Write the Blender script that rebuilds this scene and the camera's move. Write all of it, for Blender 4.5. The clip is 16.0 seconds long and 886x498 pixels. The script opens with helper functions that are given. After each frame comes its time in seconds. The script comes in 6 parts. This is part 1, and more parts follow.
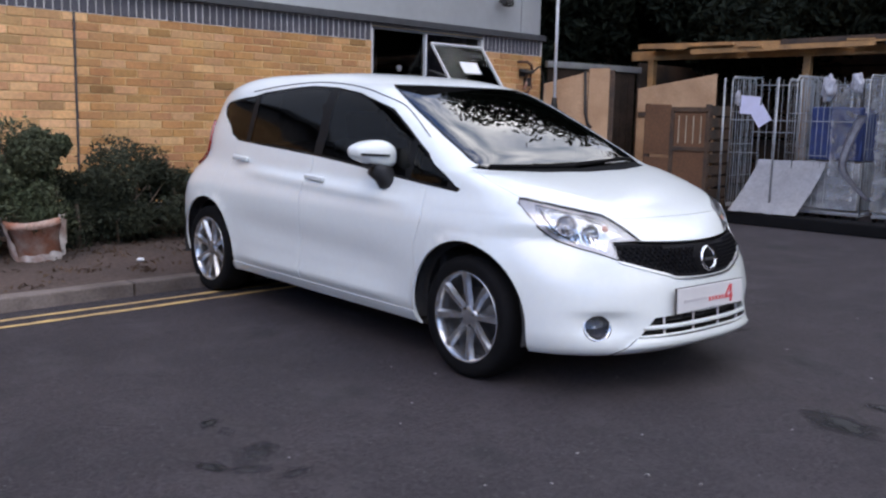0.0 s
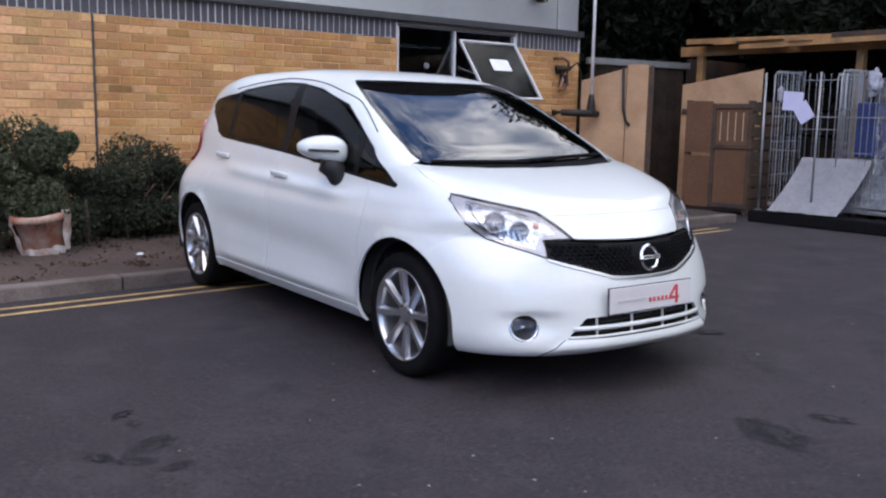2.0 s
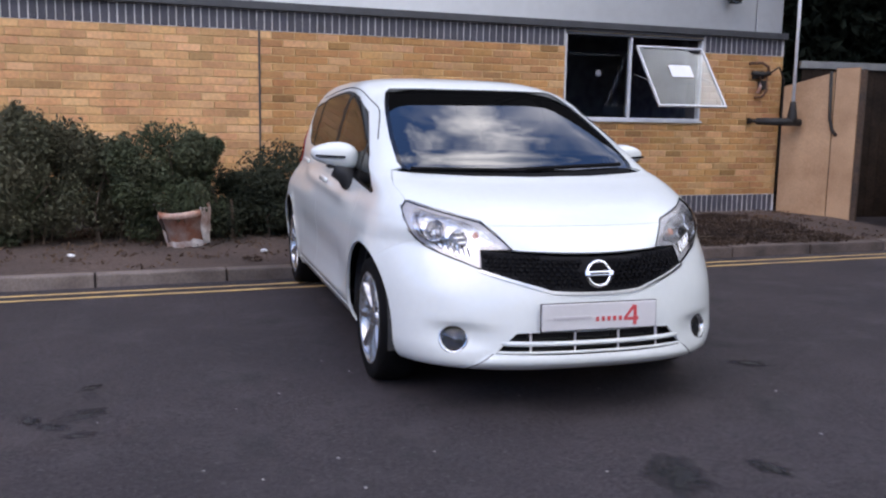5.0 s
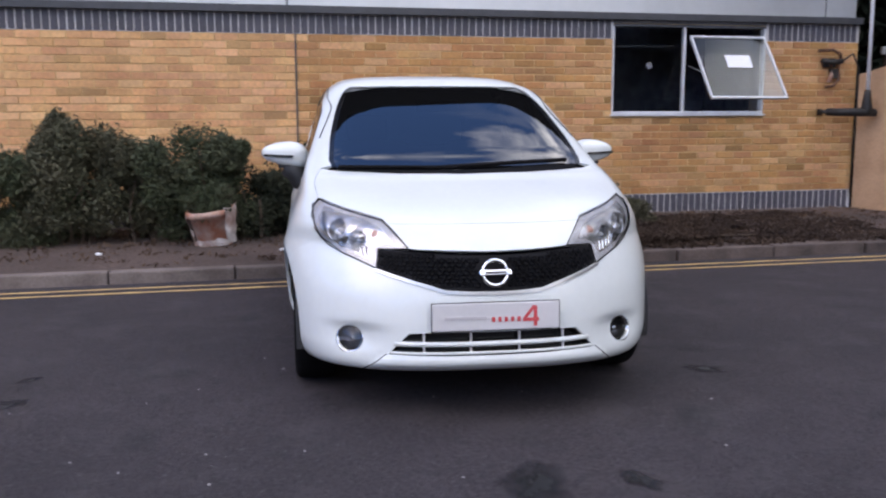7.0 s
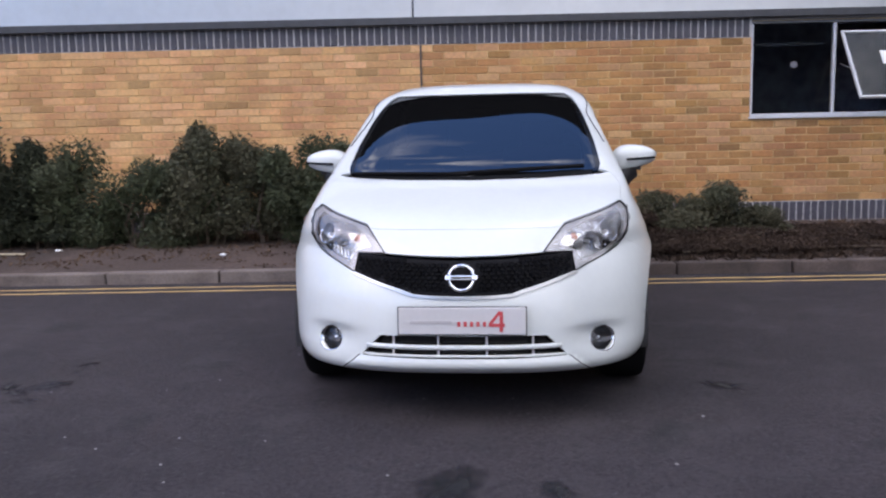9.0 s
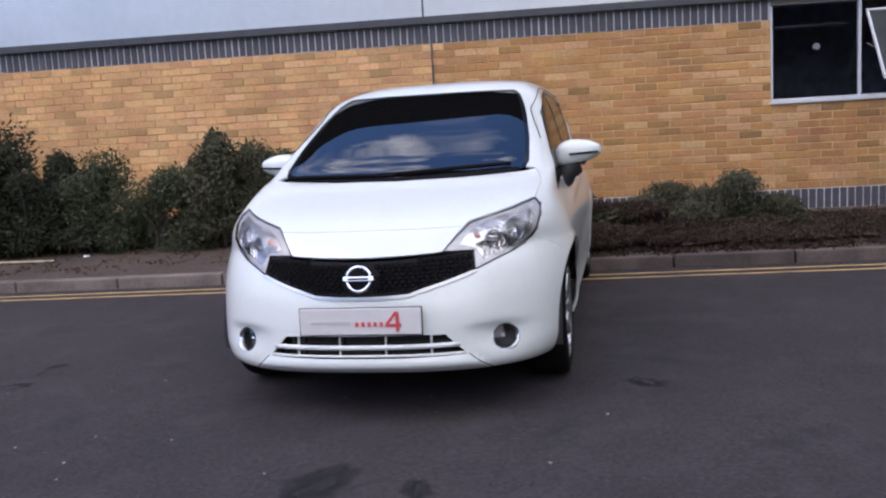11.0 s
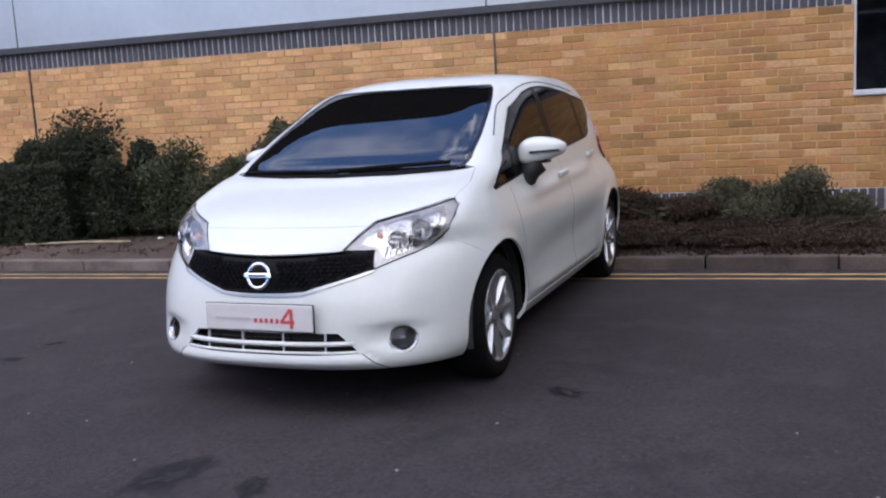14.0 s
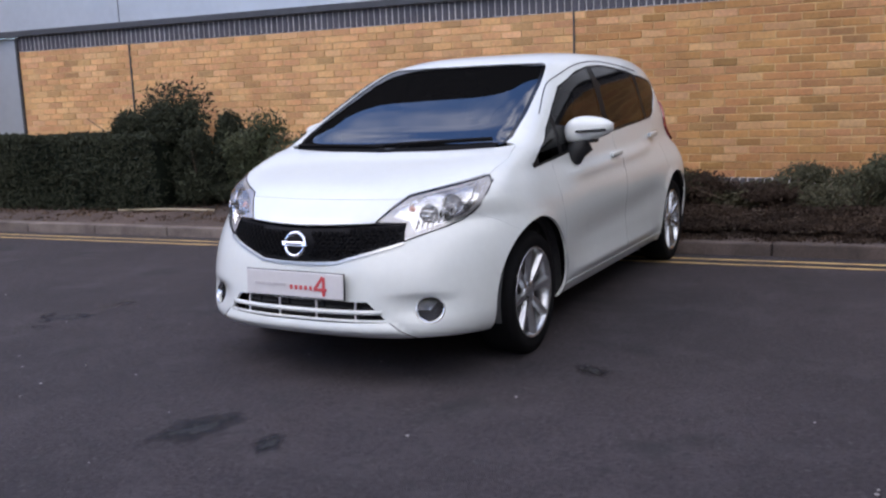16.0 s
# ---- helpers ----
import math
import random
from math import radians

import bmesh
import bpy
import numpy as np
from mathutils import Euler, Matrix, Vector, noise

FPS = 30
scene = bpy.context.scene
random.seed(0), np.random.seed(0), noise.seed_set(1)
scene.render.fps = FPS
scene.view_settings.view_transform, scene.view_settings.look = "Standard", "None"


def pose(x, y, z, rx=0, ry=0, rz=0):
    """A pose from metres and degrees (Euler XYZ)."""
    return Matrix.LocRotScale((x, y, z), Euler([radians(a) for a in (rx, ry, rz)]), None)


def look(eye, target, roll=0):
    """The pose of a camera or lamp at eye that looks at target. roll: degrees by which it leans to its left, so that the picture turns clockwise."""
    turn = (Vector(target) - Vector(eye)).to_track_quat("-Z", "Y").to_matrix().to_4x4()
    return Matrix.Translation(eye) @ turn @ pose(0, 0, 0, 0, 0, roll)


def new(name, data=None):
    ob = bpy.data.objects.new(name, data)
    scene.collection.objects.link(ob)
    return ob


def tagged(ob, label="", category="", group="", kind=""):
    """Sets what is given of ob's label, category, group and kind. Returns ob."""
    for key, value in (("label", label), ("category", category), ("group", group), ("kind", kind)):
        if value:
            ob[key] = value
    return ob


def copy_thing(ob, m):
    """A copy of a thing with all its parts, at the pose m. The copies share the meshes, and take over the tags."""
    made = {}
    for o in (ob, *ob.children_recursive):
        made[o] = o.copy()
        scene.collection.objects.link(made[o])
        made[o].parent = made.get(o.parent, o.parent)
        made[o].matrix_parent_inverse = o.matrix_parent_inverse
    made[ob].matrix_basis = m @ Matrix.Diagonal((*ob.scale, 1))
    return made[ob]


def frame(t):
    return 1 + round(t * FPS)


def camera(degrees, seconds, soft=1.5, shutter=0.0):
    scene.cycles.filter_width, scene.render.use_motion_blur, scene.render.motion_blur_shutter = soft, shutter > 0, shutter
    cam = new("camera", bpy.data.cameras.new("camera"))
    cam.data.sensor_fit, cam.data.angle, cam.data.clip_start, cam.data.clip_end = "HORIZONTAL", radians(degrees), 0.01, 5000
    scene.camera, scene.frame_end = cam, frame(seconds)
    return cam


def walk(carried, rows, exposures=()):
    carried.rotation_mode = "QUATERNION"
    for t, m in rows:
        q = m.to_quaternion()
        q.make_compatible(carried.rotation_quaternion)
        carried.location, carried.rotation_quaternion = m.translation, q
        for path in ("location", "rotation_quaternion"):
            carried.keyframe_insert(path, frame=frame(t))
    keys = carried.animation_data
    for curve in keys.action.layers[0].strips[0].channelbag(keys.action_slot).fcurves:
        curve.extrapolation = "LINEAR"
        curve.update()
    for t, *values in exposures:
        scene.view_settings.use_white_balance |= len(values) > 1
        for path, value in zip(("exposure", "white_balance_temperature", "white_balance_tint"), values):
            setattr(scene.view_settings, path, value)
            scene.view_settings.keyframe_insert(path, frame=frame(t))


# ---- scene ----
cam = camera(51.6, 16.0, soft=2.2, shutter=0.35)
PATH = [
    (0, (-3.82, -2.07, 1.235), (-2.412, -0.678, 0.944), 1.3),
    (0.5, (-3.694, -2.146, 1.219), (-2.268, -0.771, 0.945), 0.65),
    (1, (-3.567, -2.232, 1.228), (-2.208, -0.791, 0.948), 0.45),
    (1.5, (-3.434, -2.375, 1.228), (-2.156, -0.864, 0.937), 0.85),
    (2, (-3.263, -2.494, 1.225), (-1.995, -0.976, 0.93), 1.05),
    (2.5, (-3.073, -2.614, 1.242), (-1.892, -1.022, 0.978), 0.75),
    (3, (-2.857, -2.776, 1.246), (-1.819, -1.087, 0.98), -0.45),
    (3.5, (-2.603, -2.898, 1.241), (-1.59, -1.197, 0.961), 0.8),
    (4, (-2.408, -3.007, 1.262), (-1.482, -1.253, 1.008), 1.1),
    (4.5, (-2.191, -3.154, 1.252), (-1.393, -1.341, 0.982), 1.05),
    (7, (-1.013, -3.491, 1.239), (-0.571, -1.562, 0.948), -0.2),
    (7.5, (-0.746, -3.582, 1.237), (-0.469, -1.62, 0.966), -0.6),
    (8, (-0.486, -3.601, 1.228), (-0.228, -1.637, 0.957), -0.2),
    (8.5, (-0.255, -3.616, 1.239), (-0.081, -1.642, 0.963), -1.2),
    (9, (-0.01, -3.677, 1.234), (-0.044, -1.696, 0.962), -1.2),
    (11.5, (1.026, -3.659, 1.233), (0.705, -1.705, 0.952), -3.2),
    (12, (1.261, -3.624, 1.235), (0.819, -1.694, 0.953), -2.8),
    (12.5, (1.448, -3.536, 1.238), (0.965, -1.613, 0.973), -3.1),
    (13, (1.612, -3.477, 1.252), (1.069, -1.57, 0.995), -3.7),
    (13.5, (1.796, -3.473, 1.252), (1.163, -1.597, 0.966), -2.9),
    (14, (1.883, -3.402, 1.237), (1.29, -1.514, 0.948), -3.1),
    (14.5, (1.988, -3.356, 1.24), (1.35, -1.48, 0.968), -4.1),
    (15, (2.138, -3.377, 1.238), (1.411, -1.537, 0.941), -2.4),
    (15.5, (2.185, -3.399, 1.234), (1.416, -1.574, 0.955), -2.4),
    (16, (2.196, -3.373, 1.216), (1.397, -1.569, 0.892), -2.1),
]
walk(cam, [(t, look(eye, target, roll)) for t, eye, target, roll in PATH],
     exposures=[(0.0, -0.12, 8100, 14), (4.5, -0.11, 8100, 16), (8.0, -0.13, 8100, 17), (16.0, -0.15, 8200, 17)])

# ---- world and light: a bright broken overcast ----
SUN_EL, SUN_AZ = 44.0, 243.0
world = bpy.data.worlds.new("sky")
scene.world = world
world.use_nodes = True
wt = world.node_tree
wt.nodes.clear()


def wnode(kind, **kw):
    n = wt.nodes.new(kind)
    for k, v in kw.items():
        n.inputs[k].default_value = v
    return n


sky = wt.nodes.new("ShaderNodeTexSky")
sky.sky_type, sky.sun_disc = "NISHITA", False
sky.dust_density, sky.ozone_density = 0.4, 2.2
sky.sun_elevation, sky.sun_rotation = radians(SUN_EL), radians(SUN_AZ)
sky_co = wt.nodes.new("ShaderNodeTexCoord")
sky_map = wt.nodes.new("ShaderNodeMapping")
sky_map.inputs["Scale"].default_value = (1.0, 1.0, 1.6)
cloud = wnode("ShaderNodeTexNoise", Scale=3.4, Detail=9.0, Roughness=0.6, Distortion=0.3)
cloud_ramp = wt.nodes.new("ShaderNodeValToRGB")
cloud_ramp.color_ramp.elements[0].position, cloud_ramp.color_ramp.elements[1].position = 0.465, 0.61
cloud_tone = wnode("ShaderNodeTexNoise", Scale=6.0, Detail=7.0)
cloud_tint = wt.nodes.new("ShaderNodeValToRGB")
cloud_tint.color_ramp.elements[0].position, cloud_tint.color_ramp.elements[0].color = 0.38, (5.0, 7.0, 11.0, 1)
cloud_tint.color_ramp.elements[1].position, cloud_tint.color_ramp.elements[1].color = 0.62, (24.0, 27.2, 33.0, 1)
sky_mix = wt.nodes.new("ShaderNodeMixRGB")
sky_back = wnode("ShaderNodeBackground", Strength=0.15)
sky_out = wt.nodes.new("ShaderNodeOutputWorld")
wt.links.new(sky_co.outputs["Generated"], sky_map.inputs["Vector"])
for n in (cloud, cloud_tone):
    wt.links.new(sky_map.outputs["Vector"], n.inputs["Vector"])
# the cover thickens towards the east and the south
sky_split, sky_lean = wt.nodes.new("ShaderNodeSeparateXYZ"), wt.nodes.new("ShaderNodeMath")
sky_lean.operation, sky_lean.inputs[1].default_value = "MULTIPLY_ADD", 0.17
wt.links.new(sky_co.outputs["Generated"], sky_split.inputs["Vector"])
wt.links.new(sky_split.outputs["X"], sky_lean.inputs[0])
sky_south = wt.nodes.new("ShaderNodeMath")
sky_south.operation, sky_south.inputs[1].default_value = "MULTIPLY_ADD", -0.13
wt.links.new(sky_split.outputs["Y"], sky_south.inputs[0])
wt.links.new(cloud.outputs["Fac"], sky_south.inputs[2])
wt.links.new(sky_south.outputs["Value"], sky_lean.inputs[2])
wt.links.new(sky_lean.outputs["Value"], cloud_ramp.inputs["Fac"])
wt.links.new(cloud_tone.outputs["Fac"], cloud_tint.inputs["Fac"])
# thin streaks of high cloud over all
streak_map = wt.nodes.new("ShaderNodeMapping")
streak_map.inputs["Scale"].default_value, streak_map.inputs["Rotation"].default_value = (1.0, 3.4, 2.2), (0.0, 0.0, 0.5)
streak = wnode("ShaderNodeTexNoise", Scale=1.7, Detail=7.0, Roughness=0.55, Distortion=0.4)
streak_ramp = wt.nodes.new("ShaderNodeMapRange")
streak_ramp.inputs["From Min"].default_value, streak_ramp.inputs["From Max"].default_value = 0.47, 0.72
streak_ramp.inputs["To Min"].default_value, streak_ramp.inputs["To Max"].default_value = 0.0, 0.6
cover = wt.nodes.new("ShaderNodeMath")
cover.operation = "MAXIMUM"
wt.links.new(sky_co.outputs["Generated"], streak_map.inputs["Vector"])
wt.links.new(streak_map.outputs["Vector"], streak.inputs["Vector"])
wt.links.new(streak.outputs["Fac"], streak_ramp.inputs["Value"])
wt.links.new(streak_ramp.outputs["Result"], cover.inputs[0])
wt.links.new(cloud_ramp.outputs["Color"], cover.inputs[1])
wt.links.new(cover.outputs["Value"], sky_mix.inputs["Fac"])
sky_gain = wt.nodes.new("ShaderNodeVectorMath")
sky_gain.operation, sky_gain.inputs[1].default_value = "MULTIPLY", (1.1, 1.75, 2.7)
wt.links.new(sky.outputs["Color"], sky_gain.inputs[0])
wt.links.new(sky_gain.outputs["Vector"], sky_mix.inputs["Color1"])
wt.links.new(cloud_tint.outputs["Color"], sky_mix.inputs["Color2"])
wt.links.new(sky_mix.outputs["Color"], sky_back.inputs["Color"])
wt.links.new(sky_back.outputs["Background"], sky_out.inputs["Surface"])

sun = new("sun", bpy.data.lights.new("sun", "SUN"))
sun.data.energy, sun.data.angle, sun.data.color = 1.3, radians(45), (1.0, 0.90, 0.775)
_az, _el = radians(SUN_AZ), radians(SUN_EL)
sun.matrix_world = look((0, 0, 30), Vector((0, 0, 30)) - Vector((math.sin(_az) * math.cos(_el), math.cos(_az) * math.cos(_el), math.sin(_el))))

# ---- materials ----
def material(name, base, rough=0.6, metal=0.0, spread=0.12, scale=8.0, fine=60.0, bump=0.0, bump_scale=40.0, second=None, coat=0.0, island=False, spec=0.5, place=False, odd=0.0):
    """A procedural surface: base colour, varied at two scales, towards a second colour, with fine relief."""
    m = bpy.data.materials.new(name)
    m.use_nodes = True
    t = m.node_tree
    b = t.nodes["Principled BSDF"]
    b.inputs["Roughness"].default_value, b.inputs["Metallic"].default_value = rough, metal
    b.inputs["Coat Weight"].default_value, b.inputs["Coat Roughness"].default_value = coat, 0.04
    b.inputs["Specular IOR Level"].default_value = spec
    co = t.nodes.new("ShaderNodeTexCoord")
    where = t.nodes.new("ShaderNodeNewGeometry").outputs["Position"] if place else co.outputs["Object"]
    big, small = t.nodes.new("ShaderNodeTexNoise"), t.nodes.new("ShaderNodeTexNoise")
    for n, s in ((big, scale), (small, fine)):
        n.inputs["Scale"].default_value, n.inputs["Detail"].default_value = s, 6.0
        t.links.new(where, n.inputs["Vector"])
    second = second or tuple(c * (1 - 2.2 * spread) for c in base)
    ramp = t.nodes.new("ShaderNodeValToRGB")
    ramp.color_ramp.elements[0].position, ramp.color_ramp.elements[0].color = 0.32, (*second, 1)
    ramp.color_ramp.elements[1].position, ramp.color_ramp.elements[1].color = 0.62, (*base, 1)
    t.links.new(big.outputs["Fac"], ramp.inputs["Fac"])
    hsv = t.nodes.new("ShaderNodeHueSaturation")
    t.links.new(ramp.outputs["Color"], hsv.inputs["Color"])
    val = t.nodes.new("ShaderNodeMapRange")
    val.inputs["From Min"].default_value, val.inputs["From Max"].default_value = 0.3, 0.7
    val.inputs["To Min"].default_value, val.inputs["To Max"].default_value = 1 - spread, 1 + spread
    t.links.new(small.outputs["Fac"], val.inputs["Value"])
    last = val.outputs["Result"]
    if island:
        geo = t.nodes.new("ShaderNodeNewGeometry" if island == "island" else "ShaderNodeObjectInfo")
        rr = t.nodes.new("ShaderNodeMapRange")
        rr.inputs["To Min"].default_value, rr.inputs["To Max"].default_value = 0.86, 1.12
        t.links.new(geo.outputs["Random Per Island" if island == "island" else "Random"], rr.inputs["Value"])
        mul = t.nodes.new("ShaderNodeMath")
        mul.operation = "MULTIPLY"
        t.links.new(rr.outputs["Result"], mul.inputs[0])
        t.links.new(last, mul.inputs[1])
        last = mul.outputs["Value"]
        if odd:
            # a few pieces are burnt darker than the rest
            few, dim = t.nodes.new("ShaderNodeMapRange"), t.nodes.new("ShaderNodeMath")
            few.inputs["From Min"].default_value, few.inputs["From Max"].default_value = 0.87, 0.99
            few.inputs["To Min"].default_value, few.inputs["To Max"].default_value = 1.0, 1.0 - odd
            src = t.nodes.new("ShaderNodeMath")
            src.operation, src.inputs[1].default_value = "MULTIPLY", 7.31
            frac = t.nodes.new("ShaderNodeMath")
            frac.operation = "FRACT"
            t.links.new(geo.outputs["Random Per Island" if island == "island" else "Random"], src.inputs[0])
            t.links.new(src.outputs["Value"], frac.inputs[0])
            t.links.new(frac.outputs["Value"], few.inputs["Value"])
            dim.operation = "MULTIPLY"
            t.links.new(few.outputs["Result"], dim.inputs[0])
            t.links.new(last, dim.inputs[1])
            last = dim.outputs["Value"]
            # some are pale and some brownish pink, in loose patches
            other = t.nodes.new("ShaderNodeMath")
            other.operation, other.inputs[1].default_value = "MULTIPLY", 23.7
            frac2 = t.nodes.new("ShaderNodeMath")
            frac2.operation = "FRACT"
            t.links.new(geo.outputs["Random Per Island" if island == "island" else "Random"], other.inputs[0])
            t.links.new(other.outputs["Value"], frac2.inputs[0])
            patch = t.nodes.new("ShaderNodeTexNoise")
            patch.inputs["Scale"].default_value, patch.inputs["Detail"].default_value = 0.8, 4.0
            t.links.new(where, patch.inputs["Vector"])
            tone = ramp.outputs["Color"]
            for way, colour, most in ((1.0, (.78, .50, .28), .42), (-1.0, (.42, .21, .11), .42)):
                lean = t.nodes.new("ShaderNodeMath")
                lean.operation, lean.inputs[1].default_value = "MULTIPLY_ADD", .45 * way
                t.links.new(patch.outputs["Fac"], lean.inputs[0])
                t.links.new(frac2.outputs["Value"], lean.inputs[2])
                pick = t.nodes.new("ShaderNodeMapRange")
                pick.inputs["From Min"].default_value, pick.inputs["From Max"].default_value = (.82, 1.22) if way > 0 else (.06, -.22)
                pick.inputs["To Max"].default_value = most
                t.links.new(lean.outputs["Value"], pick.inputs["Value"])
                mixc = t.nodes.new("ShaderNodeMixRGB")
                mixc.inputs["Color2"].default_value = (*colour, 1)
                t.links.new(pick.outputs["Result"], mixc.inputs["Fac"])
                t.links.new(tone, mixc.inputs["Color1"])
                tone = mixc.outputs["Color"]
            t.links.new(tone, hsv.inputs["Color"])
            # and no two have quite the same hue
            hue = t.nodes.new("ShaderNodeMapRange")
            hue.inputs["To Min"].default_value, hue.inputs["To Max"].default_value = 0.489, 0.502
            t.links.new(frac.outputs["Value"], hue.inputs["Value"])
            t.links.new(hue.outputs["Result"], hsv.inputs["Hue"])
    t.links.new(last, hsv.inputs["Value"])
    t.links.new(hsv.outputs["Color"], b.inputs["Base Color"])
    if bump:
        bn, bp = t.nodes.new("ShaderNodeTexNoise"), t.nodes.new("ShaderNodeBump")
        bn.inputs["Scale"].default_value, bn.inputs["Detail"].default_value = bump_scale, 8.0
        bp.inputs["Strength"].default_value, bp.inputs["Distance"].default_value = bump, 0.01
        t.links.new(where, bn.inputs["Vector"])
        t.links.new(bn.outputs["Fac"], bp.inputs["Height"])
        t.links.new(bp.outputs["Normal"], b.inputs["Normal"])
    return m


def pane_glass(name, tint, rough=0.01, ior=1.52):
    """Thin glass: what lies behind, dimmed by the tint, under a clear reflection."""
    m = bpy.data.materials.new(name)
    m.use_nodes = True
    t = m.node_tree
    t.nodes.clear()
    out, mix, clear, gloss, fres = (t.nodes.new(k) for k in ("ShaderNodeOutputMaterial", "ShaderNodeMixShader", "ShaderNodeBsdfTransparent", "ShaderNodeBsdfGlossy", "ShaderNodeFresnel"))
    clear.inputs["Color"].default_value = (*tint, 1)
    gloss.inputs["Roughness"].default_value = rough
    fres.inputs["IOR"].default_value = ior
    t.links.new(fres.outputs["Fac"], mix.inputs["Fac"])
    t.links.new(clear.outputs["BSDF"], mix.inputs[1])
    t.links.new(gloss.outputs["BSDF"], mix.inputs[2])
    t.links.new(mix.outputs["Shader"], out.inputs["Surface"])
    return m


M = {}
M["paint"] = material("white_paint", (.715, .752, .742), rough=.28, spread=.015, scale=3, fine=30, coat=.7, second=(.695, .732, .722))
M["black_plastic"] = material("black_plastic", (.018, .018, .02), rough=.55, spread=.1, bump=.05, bump_scale=300)
M["gloss_black"] = material("gloss_black", (.008, .008, .009), rough=.12, spread=.05)
M["trim_black"] = material("satin_black_trim", (.008, .008, .009), rough=.45, spec=.12, spread=.05)
M["tyre"] = material("tyre_rubber", (.006, .006, .007), rough=.85, spec=.15, spread=.15, bump=.2, bump_scale=120)
M["alloy"] = material("alloy_silver", (.50, .51, .53), rough=.27, metal=.85, spread=.05, coat=.4)
M["dark_metal"] = material("dark_brake_metal", (.08, .08, .085), rough=.5, metal=.7, spread=.2)
M["chrome"] = material("chrome", (.82, .83, .85), rough=.07, metal=1.0, spread=.02)
M["satin_chrome"] = material("satin_chrome", (.58, .58, .59), rough=.32, metal=1.0, spread=.04)
M["fog_ring"] = material("bright_chrome_ring", (.62, .63, .65), rough=.12, metal=1.0, spread=.05)
M["mesh_black"] = material("grille_black", (.010, .010, .012), rough=.6, spread=.1, spec=.1)
M["plate"] = material("plate_grey", (.62, .61, .62), rough=.4, spread=.02)
M["red_ink"] = material("red_ink", (.62, .075, .085), rough=.5, spread=.05)
M["grey_ink"] = material("grey_ink", (.52, .50, .52), rough=.5, spread=.05)
M["lamp_red"] = material("red_lamp_plastic", (.28, .01, .008), rough=.12, spread=.1, coat=1)
M["lamp_amber"] = material("amber_bulb", (.74, .40, .33), rough=.2, spread=.05)
M["lamp_silver"] = material("lamp_reflector", (.86, .85, .86), rough=.16, metal=.8, spread=.08, scale=16, fine=45, second=(.62, .61, .64), bump=.9, bump_scale=14)
M["lamp_bowl"] = material("lamp_bowl_silver", (.74, .75, .78), rough=.24, metal=.9, spread=.10, scale=30, second=(.45, .45, .49))
M["lamp_grey"] = material("lamp_housing", (.80, .79, .81), rough=.28, metal=.25, spread=.08, scale=14, second=(.60, .59, .62))
M["wiper"] = material("wiper_rubber", (.008, .008, .009), rough=.8, spec=.08, spread=.1)
M["chip"] = material("pale_stone_chip", (.27, .26, .26), rough=.8, spread=.2)
M["glass"] = pane_glass("windscreen_glass", (.06, .065, .075), ior=2.55)
M["dark_glass"] = pane_glass("tinted_side_glass", (.05, .05, .055), rough=.05, ior=1.30)
M["lens"] = pane_glass("lamp_lens", (.93, .94, .95))
M["pane"] = pane_glass("window_pane", (.75, .78, .78))
M["unseen_wall"] = material("dull_grey_render", (.085, .088, .092), rough=.9, spread=.12, scale=.6, fine=12)
M["slate"] = material("dark_roof_sheet", (.016, .016, .018), rough=.8, spread=.15, spec=.05)
M["fog_dark"] = material("fog_lamp_inside", (.20, .20, .22), rough=.15, metal=.8, spread=.2)
M["cabin"] = material("cabin_charcoal", (.035, .035, .038), rough=.8, spread=.2, bump=.1, bump_scale=200)
M["headliner"] = material("headliner_grey", (.06, .058, .056), rough=.9, spread=.05)
M["yellow"] = material("worn_yellow_line", (.62, .41, .17), rough=.75, spread=.18, scale=5, fine=90, second=(.36, .24, .13), bump=.2, bump_scale=150)
M["kerb"] = material("kerb_concrete", (.185, .150, .135), rough=.85, spread=.18, scale=4, fine=70, second=(.095, .074, .066), bump=.35, bump_scale=90, island="object", place=True)
# kerb concrete again, with the shade on the east stones put into its colour
M["kerb_dim"] = material("dim_kerb_concrete", (.120, .090, .080), rough=.9, spread=.2, scale=4, fine=70, second=(.060, .046, .041), bump=.35, bump_scale=90, island="object", place=True)
M["soil"] = material("bed_soil", (.090, .060, .050), rough=.95, spread=.38, scale=.9, fine=30, second=(.042, .029, .025), bump=1.0, bump_scale=35)
# two tones of brick: pale to the west of the movement joint, deeper ochre to the east of it, taken darker still for the
# dimmer light at that end
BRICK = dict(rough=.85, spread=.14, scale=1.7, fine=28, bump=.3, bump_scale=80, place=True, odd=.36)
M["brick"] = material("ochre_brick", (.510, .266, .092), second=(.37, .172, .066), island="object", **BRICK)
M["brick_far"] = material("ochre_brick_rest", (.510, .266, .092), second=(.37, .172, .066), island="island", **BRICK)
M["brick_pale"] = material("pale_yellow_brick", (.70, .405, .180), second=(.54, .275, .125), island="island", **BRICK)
M["blue_brick"] = material("blue_brick", (.070, .067, .085), rough=.55, spread=.15, scale=6, fine=50, second=(.055, .052, .065), bump=.2, bump_scale=80, island="object", place=True)
M["mortar"] = material("mortar", (.66, .42, .20), rough=.95, spread=.15, scale=5, fine=80, bump=.3, bump_scale=120)
M["mortar_grey"] = material("mortar_grey", (.62, .59, .58), rough=.95, spread=.15, scale=5, fine=80, bump=.3, bump_scale=120)
M["cladding"] = material("grey_cladding", (.52, .54, .565), rough=.36, metal=.55, spread=.03, scale=1.2, fine=12, second=(.48, .50, .525))
M["flashing"] = material("dark_flashing", (.06, .062, .07), rough=.5, metal=.2, spread=.1)
